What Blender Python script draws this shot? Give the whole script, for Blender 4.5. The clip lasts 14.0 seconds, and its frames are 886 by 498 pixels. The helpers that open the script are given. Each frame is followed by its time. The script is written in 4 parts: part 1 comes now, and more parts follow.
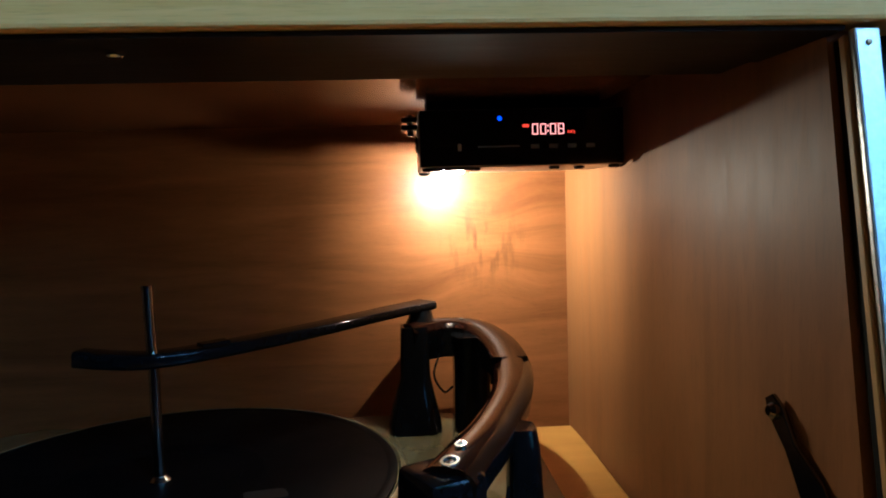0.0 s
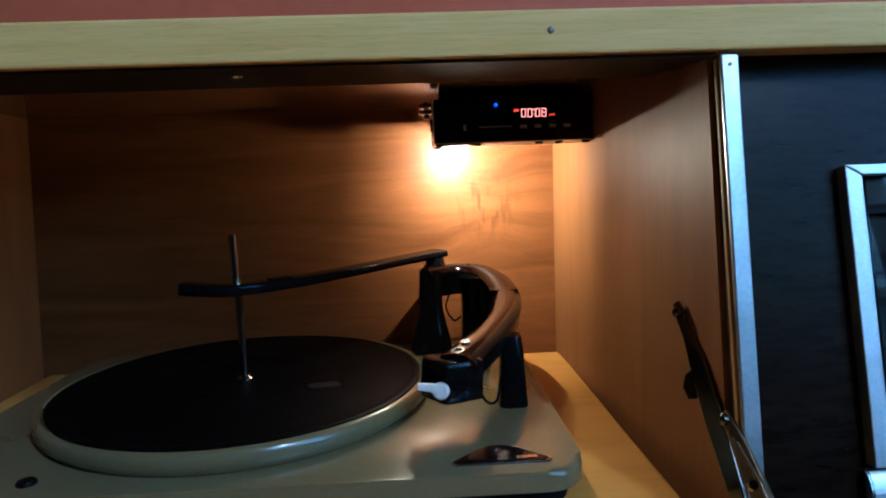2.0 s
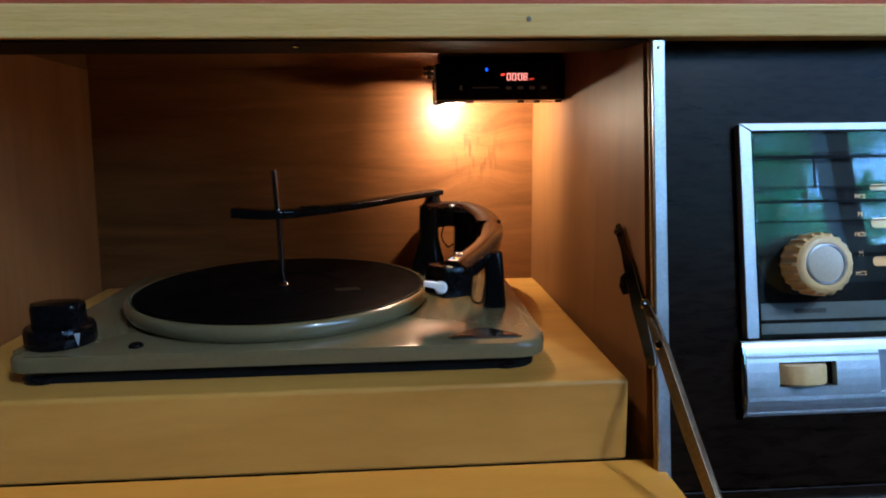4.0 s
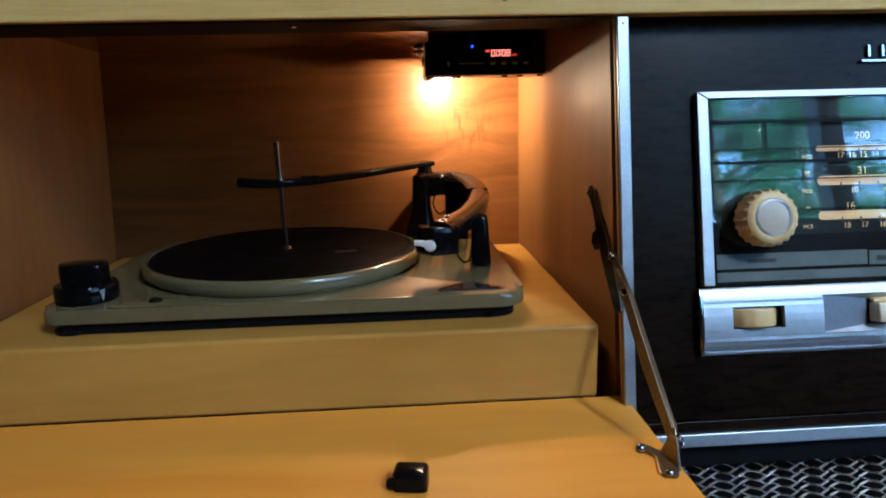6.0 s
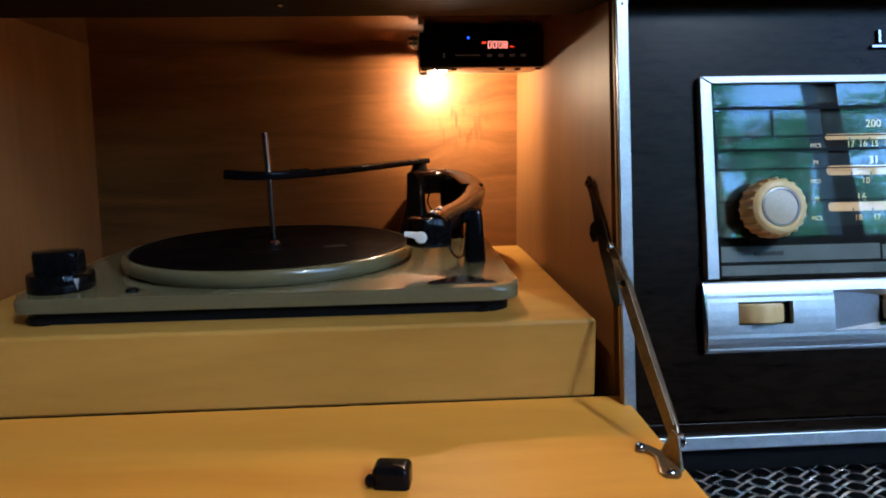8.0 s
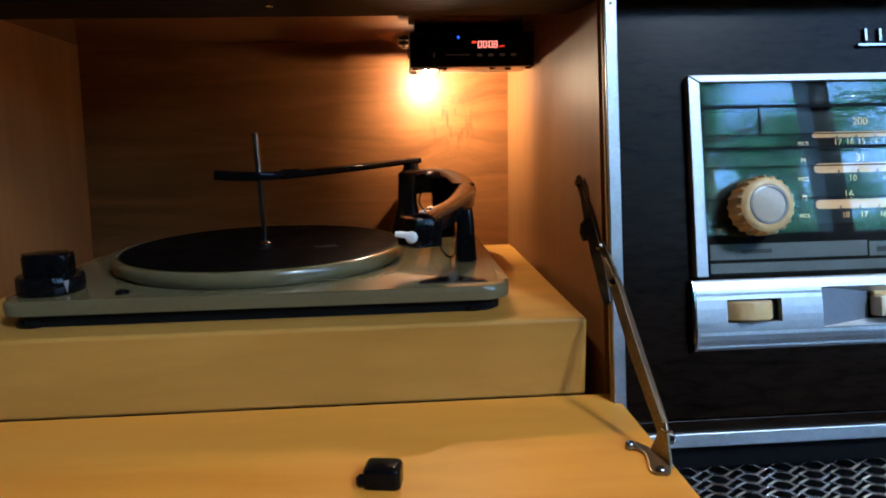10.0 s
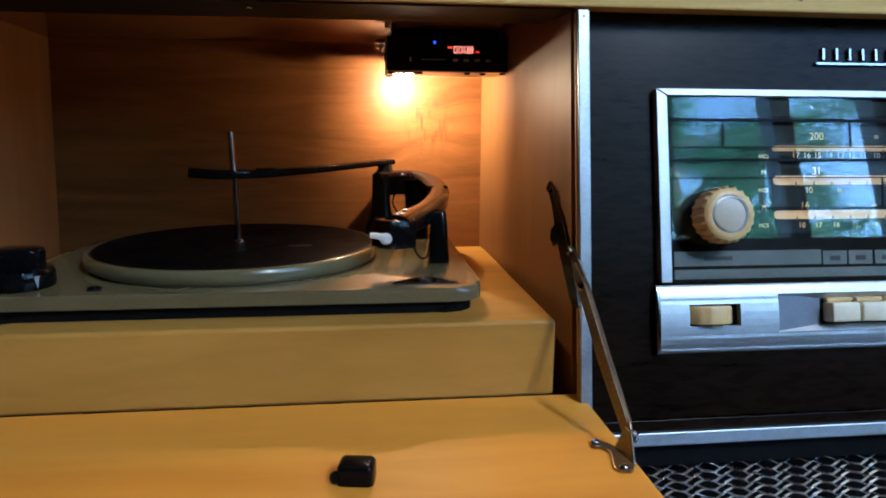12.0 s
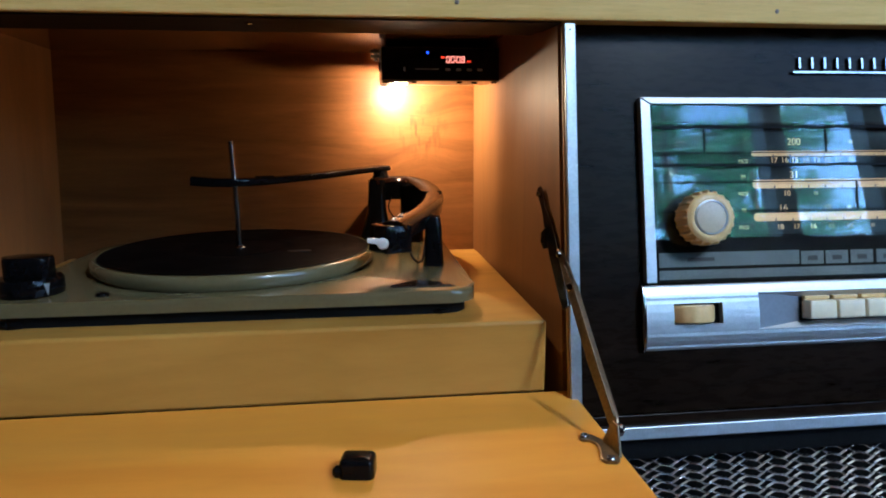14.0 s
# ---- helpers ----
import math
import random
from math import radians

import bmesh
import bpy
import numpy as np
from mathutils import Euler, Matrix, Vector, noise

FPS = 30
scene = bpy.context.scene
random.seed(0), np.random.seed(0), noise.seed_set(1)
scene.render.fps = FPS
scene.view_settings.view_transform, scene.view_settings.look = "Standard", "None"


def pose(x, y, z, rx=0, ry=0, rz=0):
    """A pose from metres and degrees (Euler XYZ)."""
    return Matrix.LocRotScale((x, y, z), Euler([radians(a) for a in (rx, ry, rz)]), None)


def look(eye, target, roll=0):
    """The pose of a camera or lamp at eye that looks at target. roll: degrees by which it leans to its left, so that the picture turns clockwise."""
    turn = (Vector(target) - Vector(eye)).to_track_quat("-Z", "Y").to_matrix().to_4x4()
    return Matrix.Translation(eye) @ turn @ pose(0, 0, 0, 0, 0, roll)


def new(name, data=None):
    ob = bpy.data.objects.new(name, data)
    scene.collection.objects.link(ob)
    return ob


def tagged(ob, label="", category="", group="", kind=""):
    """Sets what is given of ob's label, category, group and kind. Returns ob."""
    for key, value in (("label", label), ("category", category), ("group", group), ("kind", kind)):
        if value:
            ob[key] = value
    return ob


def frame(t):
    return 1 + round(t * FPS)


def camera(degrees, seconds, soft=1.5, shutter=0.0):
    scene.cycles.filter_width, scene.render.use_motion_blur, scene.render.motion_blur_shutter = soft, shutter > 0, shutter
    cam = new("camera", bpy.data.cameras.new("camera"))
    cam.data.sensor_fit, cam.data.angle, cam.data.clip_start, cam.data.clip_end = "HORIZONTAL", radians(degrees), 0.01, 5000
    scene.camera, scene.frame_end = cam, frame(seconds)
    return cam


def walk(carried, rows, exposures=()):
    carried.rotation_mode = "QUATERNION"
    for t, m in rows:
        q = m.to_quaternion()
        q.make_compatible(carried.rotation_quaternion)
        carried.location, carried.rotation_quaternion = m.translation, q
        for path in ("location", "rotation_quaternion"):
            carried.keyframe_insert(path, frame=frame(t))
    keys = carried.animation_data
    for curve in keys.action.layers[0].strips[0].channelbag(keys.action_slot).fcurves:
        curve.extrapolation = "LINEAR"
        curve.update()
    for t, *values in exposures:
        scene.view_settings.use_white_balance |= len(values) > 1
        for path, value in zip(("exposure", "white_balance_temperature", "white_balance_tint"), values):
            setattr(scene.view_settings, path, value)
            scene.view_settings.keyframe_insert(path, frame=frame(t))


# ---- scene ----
cam = camera(67.9, 14.0, soft=1.9)
PATH = [
    (0, (-0.123, -0.175, 0.169), (-0.005, 1.818, 0.046), -1.6),
    (0.5, (-0.121, -0.206, 0.168), (0.002, 1.785, 0.019), -2.2),
    (1, (-0.119, -0.228, 0.163), (-0.009, 1.762, 0.005), -2.1),
    (1.5, (-0.124, -0.254, 0.165), (-0.025, 1.735, -0.026), -2.1),
    (2, (-0.129, -0.288, 0.169), (-0.047, 1.698, -0.052), -2.0),
    (2.5, (-0.136, -0.319, 0.17), (-0.068, 1.659, -0.117), -1.5),
    (3, (-0.156, -0.336, 0.168), (-0.054, 1.631, -0.182), -1.3),
    (3.5, (-0.15, -0.372, 0.168), (-0.033, 1.592, -0.189), -0.9),
    (5.8, (-0.142, -0.472, 0.138), (0.001, 1.5, -0.164), -0.6),
    (6, (-0.14, -0.46, 0.157), (-0.02, 1.495, -0.248), -1.4),
    (6.5, (-0.134, -0.446, 0.137), (-0.036, 1.522, -0.202), -1.5),
    (7, (-0.13, -0.444, 0.131), (-0.031, 1.524, -0.207), -1.2),
    (7.5, (-0.13, -0.442, 0.131), (-0.024, 1.526, -0.213), -1.0),
    (10, (-0.127, -0.443, 0.132), (0.001, 1.522, -0.219), -1.2),
    (10.5, (-0.129, -0.445, 0.132), (0.001, 1.518, -0.224), -1.3),
    (11, (-0.128, -0.449, 0.13), (0.01, 1.516, -0.216), -1.6),
    (11.5, (-0.126, -0.444, 0.136), (0.084, 1.515, -0.208), -0.6),
    (12, (-0.132, -0.452, 0.136), (0.092, 1.504, -0.218), 0.3),
    (12.5, (-0.13, -0.474, 0.138), (0.087, 1.48, -0.229), -0.7),
    (13, (-0.126, -0.481, 0.148), (0.137, 1.47, -0.205), -0.9),
    (13.5, (-0.13, -0.475, 0.153), (0.112, 1.472, -0.236), -1.2),
    (14, (-0.134, -0.472, 0.142), (0.105, 1.483, -0.209), -0.2),
]
walk(cam, [(t, look(eye, target, roll)) for t, eye, target, roll in PATH], [(0.0, 3.8, 4600, -5), (1.5, 3.9, 4650, -3), (3.5, 4.0, 5300, 4), (6.0, 4.15, 5950, 7), (14.0, 4.15, 5950, 7)])

# ---- world, sun and exposure ----
world = bpy.data.worlds.new("sky")
scene.world = world
world.use_nodes = True
wn = world.node_tree.nodes
sky = wn.new("ShaderNodeTexSky")
sky.sky_type = 'NISHITA'
sky.sun_disc = False
sky.sun_elevation = radians(48)
sky.sun_rotation = radians(20)
sky.dust_density = 0.1
sky.ozone_density = 4.5
world.node_tree.links.new(sky.outputs[0], wn["Background"].inputs[0])
wn["Background"].inputs[1].default_value = 0.165

sun = new("sun", bpy.data.lights.new("sun", 'SUN'))
sun.data.energy, sun.data.angle, sun.data.color = 4.0, radians(0.6), (1.0, 0.94, 0.86)
sun.matrix_world = look((1.5, 4.0, 6.0), (0, 0, 0))

LAMP = (-0.0960, 0.2500, 0.1876)
LAMP_FRONT = (-0.0900, 0.2180, 0.1880)
bulb_light = new("bulb_light", bpy.data.lights.new("bulb_light", 'POINT'))
bulb_light.data.energy, bulb_light.data.color, bulb_light.data.shadow_soft_size = 0.030, (1.0, 0.72, 0.45), 0.0008
bulb_light.location = LAMP
# the front bulb, turned out over the flap
bulb_fore = new("bulb_fore", bpy.data.lights.new("bulb_fore", 'AREA'))
bulb_fore.data.shape, bulb_fore.data.size, bulb_fore.data.spread, bulb_fore.data.energy, bulb_fore.data.color = 'DISK', 0.0014, radians(100), 0.0065, (1.0, 0.72, 0.45)
bulb_fore.matrix_world = look(LAMP_FRONT, (LAMP_FRONT[0] + 0.03, LAMP_FRONT[1] - 0.37, LAMP_FRONT[2] - 0.25))
# added area light at the rear bulb, brightening the back and the partition
bulb_side_fill = new("bulb_side_fill", bpy.data.lights.new("bulb_side_fill", 'AREA'))
bulb_side_fill.data.shape, bulb_side_fill.data.size, bulb_side_fill.data.energy, bulb_side_fill.data.color = 'DISK', 0.0010, 0.060, (1.0, 0.74, 0.49)
bulb_side_fill.matrix_world = look(LAMP, (LAMP[0] + 0.044, LAMP[1] + 0.062, LAMP[2] - 0.007))
# added area lamp in the window opening: extra sky light, sharper stay shadow
window_fill = new("window_fill", bpy.data.lights.new("window_fill", 'AREA'))
window_fill.data.shape, window_fill.data.size, window_fill.data.size_y = 'RECTANGLE', 0.14, 0.80
window_fill.data.energy, window_fill.data.color = 3.0, (0.86, 0.93, 1.0)
window_fill.matrix_world = look((1.15, -1.86, 1.98), (1.15, 0.0, 1.98))


# ---- materials ----
def material(name, color, rough=0.5, metal=0.0, bump=0.0, scale=200.0, vary=0.0, spec=0.5, coat=0.0):
    """Plain surface with two scales of colour and gloss variation and a fine relief."""
    m = bpy.data.materials.new(name)
    m.use_nodes = True
    nt = m.node_tree
    b = nt.nodes["Principled BSDF"]
    b.inputs["Roughness"].default_value = rough
    b.inputs["Metallic"].default_value = metal
    b.inputs["Specular IOR Level"].default_value = spec
    b.inputs["Coat Weight"].default_value = coat
    b.inputs["Coat Roughness"].default_value = 0.08
    b.inputs["Base Color"].default_value = (*color, 1)
    tc = nt.nodes.new("ShaderNodeTexCoord")
    n1 = nt.nodes.new("ShaderNodeTexNoise")
    n1.inputs["Scale"].default_value = scale
    n1.inputs["Detail"].default_value = 6
    n2 = nt.nodes.new("ShaderNodeTexNoise")
    n2.inputs["Scale"].default_value = scale * 0.12
    n2.inputs["Detail"].default_value = 3
    for n in (n1, n2):
        nt.links.new(tc.outputs["Object"], n.inputs["Vector"])
    if vary:
        add = nt.nodes.new("ShaderNodeMath")
        nt.links.new(n1.outputs[0], add.inputs[0])
        nt.links.new(n2.outputs[0], add.inputs[1])
        ramp = nt.nodes.new("ShaderNodeValToRGB")
        ramp.color_ramp.elements[0].position, ramp.color_ramp.elements[1].position = 0.35, 0.65
        ramp.color_ramp.elements[0].color = (*[c * (1 - vary) for c in color], 1)
        ramp.color_ramp.elements[1].color = (*[min(1, c * (1 + vary)) for c in color], 1)
        half = nt.nodes.new("ShaderNodeMath")
        half.operation = 'MULTIPLY'
        half.inputs[1].default_value = 0.5
        nt.links.new(add.outputs[0], half.inputs[0])
        nt.links.new(half.outputs[0], ramp.inputs[0])
        nt.links.new(ramp.outputs[0], b.inputs["Base Color"])
        mr = nt.nodes.new("ShaderNodeMapRange")
        mr.inputs["To Min"].default_value, mr.inputs["To Max"].default_value = rough * 0.75, min(1, rough * 1.3)
        nt.links.new(n2.outputs[0], mr.inputs[0])
        nt.links.new(mr.outputs[0], b.inputs["Roughness"])
    if bump:
        bp = nt.nodes.new("ShaderNodeBump")
        bp.inputs["Strength"].default_value = bump
        bp.inputs["Distance"].default_value = 0.0006
        nt.links.new(n1.outputs[0], bp.inputs["Height"])
        nt.links.new(bp.outputs[0], b.inputs["Normal"])
    return m


def wood(name, dark, light, stretch, rough=0.4, bump=0.15, knot=None, spec=0.5, figure=0.5, pores=0.87):
    """Veneer: long grain fibres, broad figure bands and fine pores. stretch scales the object's axes, small along the grain."""
    m = bpy.data.materials.new(name)
    m.use_nodes = True
    nt = m.node_tree
    L = nt.links.new
    b = nt.nodes["Principled BSDF"]
    b.inputs["Specular IOR Level"].default_value = spec
    tc = nt.nodes.new("ShaderNodeTexCoord")
    src = tc.outputs["Object"]
    if knot:
        # the grain bends round a knot
        dv = nt.nodes.new("ShaderNodeVectorMath")
        dv.operation = 'SUBTRACT'
        dv.inputs[1].default_value = knot
        L(src, dv.inputs[0])
        ln = nt.nodes.new("ShaderNodeVectorMath")
        ln.operation = 'LENGTH'
        L(dv.outputs[0], ln.inputs[0])
        fall = nt.nodes.new("ShaderNodeMapRange")
        fall.interpolation_type = 'SMOOTHSTEP'
        fall.inputs["From Min"].default_value, fall.inputs["From Max"].default_value = 0.002, 0.06
        fall.inputs["To Min"].default_value, fall.inputs["To Max"].default_value = 1.0, 0.0
        L(ln.outputs["Value"], fall.inputs[0])
        push = nt.nodes.new("ShaderNodeVectorMath")
        push.operation = 'SCALE'
        L(dv.outputs[0], push.inputs[0])
        sc = nt.nodes.new("ShaderNodeMath")
        sc.operation = 'MULTIPLY'
        sc.inputs[1].default_value = 0.7
        L(fall.outputs[0], sc.inputs[0])
        L(sc.outputs[0], push.inputs["Scale"])
        ad = nt.nodes.new("ShaderNodeVectorMath")
        L(src, ad.inputs[0])
        L(push.outputs[0], ad.inputs[1])
        src = ad.outputs[0]
    fleck = None
    if knot:
        fm = nt.nodes.new("ShaderNodeMapping")
        fm.inputs["Scale"].default_value = (150, 150, 42)
        L(tc.outputs["Object"], fm.inputs[0])
        fn = nt.nodes.new("ShaderNodeTexNoise")
        fn.inputs["Scale"].default_value, fn.inputs["Detail"].default_value = 1.0, 2.0
        L(fm.outputs[0], fn.inputs["Vector"])
        fr = nt.nodes.new("ShaderNodeMapRange")
        fr.inputs["From Min"].default_value, fr.inputs["From Max"].default_value = 0.48, 0.66
        L(fn.outputs[0], fr.inputs[0])
        near = nt.nodes.new("ShaderNodeMapRange")
        near.interpolation_type = 'SMOOTHSTEP'
        near.inputs["From Min"].default_value, near.inputs["From Max"].default_value = 0.004, 0.042
        near.inputs["To Min"].default_value, near.inputs["To Max"].default_value = 0.75, 0.0
        L(ln.outputs["Value"], near.inputs[0])
        fleck = nt.nodes.new("ShaderNodeMath")
        fleck.operation = 'MULTIPLY'
        L(fr.outputs[0], fleck.inputs[0])
        L(near.outputs[0], fleck.inputs[1])
    mp = nt.nodes.new("ShaderNodeMapping")
    mp.inputs["Scale"].default_value = stretch
    L(src, mp.inputs[0])
    fibre = nt.nodes.new("ShaderNodeTexNoise")
    fibre.inputs["Scale"].default_value, fibre.inputs["Detail"].default_value, fibre.inputs["Roughness"].default_value = 9.0, 8.0, 0.62
    fibre.inputs["Distortion"].default_value = 0.4
    band = nt.nodes.new("ShaderNodeTexNoise")
    band.inputs["Scale"].default_value, band.inputs["Detail"].default_value = 1.6, 3.0
    band.inputs["Distortion"].default_value = 1.2
    pore = nt.nodes.new("ShaderNodeTexNoise")
    pore.inputs["Scale"].default_value, pore.inputs["Detail"].default_value = 46.0, 2.0
    for n in (fibre, band, pore):
        L(mp.outputs[0], n.inputs["Vector"])
    mix = nt.nodes.new("ShaderNodeMix")
    mix.inputs[0].default_value = figure
    L(fibre.outputs[0], mix.inputs[2])
    L(band.outputs[0], mix.inputs[3])
    ramp = nt.nodes.new("ShaderNodeValToRGB")
    e = ramp.color_ramp.elements
    e[0].position, e[1].position = 0.34, 0.66
    e[0].color, e[1].color = (*dark, 1), (*light, 1)
    L(mix.outputs[0], ramp.inputs[0])
    pr = nt.nodes.new("ShaderNodeMapRange")
    pr.inputs["From Min"].default_value, pr.inputs["From Max"].default_value = 0.28, 0.45
    pr.inputs["To Min"].default_value = pores
    L(pore.outputs[0], pr.inputs[0])
    mul = nt.nodes.new("ShaderNodeMix")
    mul.data_type, mul.blend_type = 'RGBA', 'MULTIPLY'
    mul.inputs[0].default_value = 1.0
    L(ramp.outputs[0], mul.inputs[6])
    L(pr.outputs[0], mul.inputs[7])
    col = mul.outputs[2]
    if fleck:
        dk = nt.nodes.new("ShaderNodeMix")
        dk.data_type = 'RGBA'
        L(fleck.outputs[0], dk.inputs[0])
        L(col, dk.inputs[6])
        dk.inputs[7].default_value = (*[c * 0.35 for c in dark], 1)
        col = dk.outputs[2]
    L(col, b.inputs["Base Color"])
    mr = nt.nodes.new("ShaderNodeMapRange")
    mr.inputs["To Min"].default_value, mr.inputs["To Max"].default_value = rough * 0.8, rough * 1.25
    L(fibre.outputs[0], mr.inputs[0])
    L(mr.outputs[0], b.inputs["Roughness"])
    bp = nt.nodes.new("ShaderNodeBump")
    bp.inputs["Strength"].default_value, bp.inputs["Distance"].default_value = bump, 0.0005
    L(fibre.outputs[0], bp.inputs["Height"])
    L(bp.outputs[0], b.inputs["Normal"])
    return m


def glowing(name, color, strength, paint=1.0):
    m = bpy.data.materials.new(name)
    m.use_nodes = True
    b = m.node_tree.nodes["Principled BSDF"]
    b.inputs["Base Color"].default_value = (*[c * paint for c in color], 1)
    b.inputs["Emission Color"].default_value = (*color, 1)
    b.inputs["Emission Strength"].default_value = strength
    return m


def clear_glass(name):
    m = bpy.data.materials.new(name)
    m.use_nodes = True
    b = m.node_tree.nodes["Principled BSDF"]
    b.inputs["Base Color"].default_value = (0.93, 0.97, 0.97, 1)
    b.inputs["Transmission Weight"].default_value = 1.0
    b.inputs["Roughness"].default_value = 0.0
    b.inputs["IOR"].default_value = 1.48
    b.inputs["Specular Tint"].default_value = (0.66, 0.90, 1.0, 1)
    return m


WOOD_BACK = wood("back_veneer", (0.125, 0.042, 0.010), (0.225, 0.086, 0.023), (3.0, 8, 26), 0.40, 0.08, spec=0.28, figure=0.68, knot=(-0.063, 0.318, 0.142))
WOOD_SIDE = wood("side_veneer", (0.172, 0.069, 0.018), (0.240, 0.101, 0.029), (30, 22, 2.2), 0.50, 0.18, spec=0.30)
WOOD_CEIL = wood("ceiling_veneer", (0.16, 0.06, 0.018), (0.24, 0.10, 0.032), (3.0, 30, 8), 0.13, 0.04)
WOOD_RISER = wood("plinth_plywood", (0.37, 0.174, 0.027), (0.57, 0.293, 0.058), (1.6, 9, 8), 0.42, 0.03, figure=0.75, spec=0.28, pores=0.98)
WOOD_FLAP = wood("flap_veneer", (0.82, 0.318, 0.033), (0.95, 0.412, 0.055), (1.8, 8, 8), 0.50, 0.03, figure=0.75, spec=0.22, pores=0.985)
WOOD_BOARD = wood("pale_board", (0.66, 0.40, 0.11), (0.80, 0.53, 0.19), (2.0, 20, 40), 0.5, 0.2, figure=0.4, spec=0.15)
# near-black wood: the shade below the front board put into its colour
WOOD_UNDER_SHADE = wood("shaded_underside", (0.009, 0.0052, 0.0025), (0.018, 0.0105, 0.005), (3.0, 24, 24), 0.7, 0.2, spec=0.12)
WOOD_DARK = wood("dark_veneer", (0.0035, 0.0019, 0.001), (0.0150, 0.0078, 0.0042), (5.0, 18, 24), 0.27, 0.14, figure=0.5, spec=0.09)
WOOD_STILE = wood("stile_wood", (0.38, 0.23, 0.08), (0.52, 0.34, 0.13), (30, 30, 3), 0.5, 0.2)
ALU = material("brushed_aluminium", (0.54, 0.56, 0.57), 0.46, 1.0, 0.08, 900, 0.12)
STRIP = material("worn_aluminium", (0.54, 0.57, 0.58), 0.38, 0.85, 0.15, 400, 0.16)
CHROME = material("dull_chrome", (0.42, 0.42, 0.42), 0.16, 1.0, 0.03, 300, 0.12)
STEEL = material("aged_steel", (0.25, 0.19, 0.12), 0.40, 1.0, 0.25, 350, 0.3)
DARK_STEEL = material("dark_steel", (0.17, 0.15, 0.13), 0.18, 1.0, 0.05, 300, 0.2)
MESH_STEEL = material("grille_steel", (0.86, 0.84, 0.78), 0.24, 1.0, 0.1, 400, 0.25)
BLACK = material("black_plastic", (0.004, 0.004, 0.0045), 0.11, 0.0, 0.03, 300, 0.2, spec=0.13)
BLACK_MATT = material("matt_black", (0.0025, 0.0025, 0.0025), 0.75, 0.0, 0.2, 500, 0.2, spec=0.15)
RUBBER = material("record_vinyl", (0.0013, 0.0013, 0.0014), 0.50, 0.0, 0.0, 300, 0.15, spec=0.045)
BAKELITE = material("brown_bakelite", (0.009, 0.0032, 0.002), 0.09, 0.0, 0.01, 200, 0.25, spec=0.16)
ENAMEL = material("grey_beige_enamel", (0.138, 0.115, 0.055), 0.22, 0.0, 0.02, 260, 0.07, coat=0.28)
CREAM = material("cream_plastic", (0.76, 0.52, 0.23), 0.30, 0.0, 0.05, 250, 0.10)
IVORY = material("ivory_plastic", (0.86, 0.75, 0.52), 0.30, 0.0, 0.05, 250, 0.06)
WHITE = material("white_plastic", (0.72, 0.70, 0.64), 0.35, 0.0, 0.1, 300, 0.06)
RECESS = material("recess_grey", (0.20, 0.23, 0.27), 0.5, 0.2, 0.1, 300, 0.1)
CAP = material("satin_cap", (0.56, 0.47, 0.33), 0.30, 0.0, 0.05, 500, 0.08)
DIAL_BLACK = material("dial_black", (0.003, 0.004, 0.005), 0.6, 0.0, 0.0, 300, 0.1, spec=0.08)
DIAL_STRIP = material("dial_teal_print", (0.012, 0.018, 0.020), 0.6, 0.0, 0.0, 300, 0.15, spec=0.08)
DIAL_GREY = material("dial_grey_print", (0.10, 0.12, 0.125), 0.6, 0.0, 0.0, 300, 0.12, spec=0.1)
DIAL_INK = material("dial_dark_ink", (0.02, 0.025, 0.03), 0.6)
DIAL_DIM = glowing("dim_cream_print", (1.0, 0.62, 0.28), 0.004, 0.12)
DIAL_CREAM = glowing("backlit_cream_print", (1.0, 0.62, 0.28), 0.013, 0.4)
BOX_METAL = material("box_metal", (0.20, 0.15, 0.12), 0.34, 0.6, 0.1, 300, 0.15)
ACRYLIC = material("black_acrylic", (0.006, 0.006, 0.007), 0.10, 0.0, 0.0, 300, 0.1)
GREY_PRINT = material("grey_print", (0.24, 0.25, 0.26), 0.4)
LED_RED = glowing("red_segments", (1.0, 0.30, 0.23), 0.15)
LED_RED_SMALL = glowing("red_icons", (1.0, 0.05, 0.02), 0.10)
LED_BLUE = glowing("blue_led", (0.02, 0.07, 1.0), 0.16)
BULB = glowing("lit_bulb", (1.0, 0.66, 0.36), 5.0)
GLASS = clear_glass("dial_glass")
WALL_RED = material("terracotta_wall_paint", (0.42, 0.085, 0.03), 0.7, 0.0, 0.3, 60, 0.08)
WALL_PAINT = material("brown_wall_paint", (0.028, 0.022, 0.017), 0.8, 0.0, 0.3, 40, 0.05)
CEIL_PAINT = material("grey_ceiling_paint", (0.50, 0.48, 0.45), 0.85, 0.0, 0.2, 30, 0.03)
FLOOR = material("tile_floor", (0.10, 0.065, 0.045), 0.4, 0.0, 0.1, 20, 0.15)
FRAME_DARK = material("dark_window_frame", (0.022, 0.018, 0.016), 0.4, 0.0, 0.1, 60, 0.15)
LEAF = material("leaf_green", (0.080, 0.185, 0.120), 0.30, 0.0, 0.0, 3, 0.45)
lt = LEAF.node_tree
isle = lt.nodes.new("ShaderNodeNewGeometry")
tone = lt.nodes.new("ShaderNodeMapRange")
tone.inputs["To Min"].default_value, tone.inputs["To Max"].default_value = 0.15, 0.70
lt.links.new(isle.outputs["Random Per Island"], tone.inputs[0])
thin = lt.nodes.new("ShaderNodeBsdfTranslucent")
thin.inputs["Color"].default_value = (0.06, 0.30, 0.16, 1)
both = lt.nodes.new("ShaderNodeMixShader")
both.inputs[0].default_value = 0.45
lt.links.new(lt.nodes["Principled BSDF"].outputs[0], both.inputs[1])
lt.links.new(thin.outputs[0], both.inputs[2])
lt.links.new(tone.outputs[0], both.inputs[0])
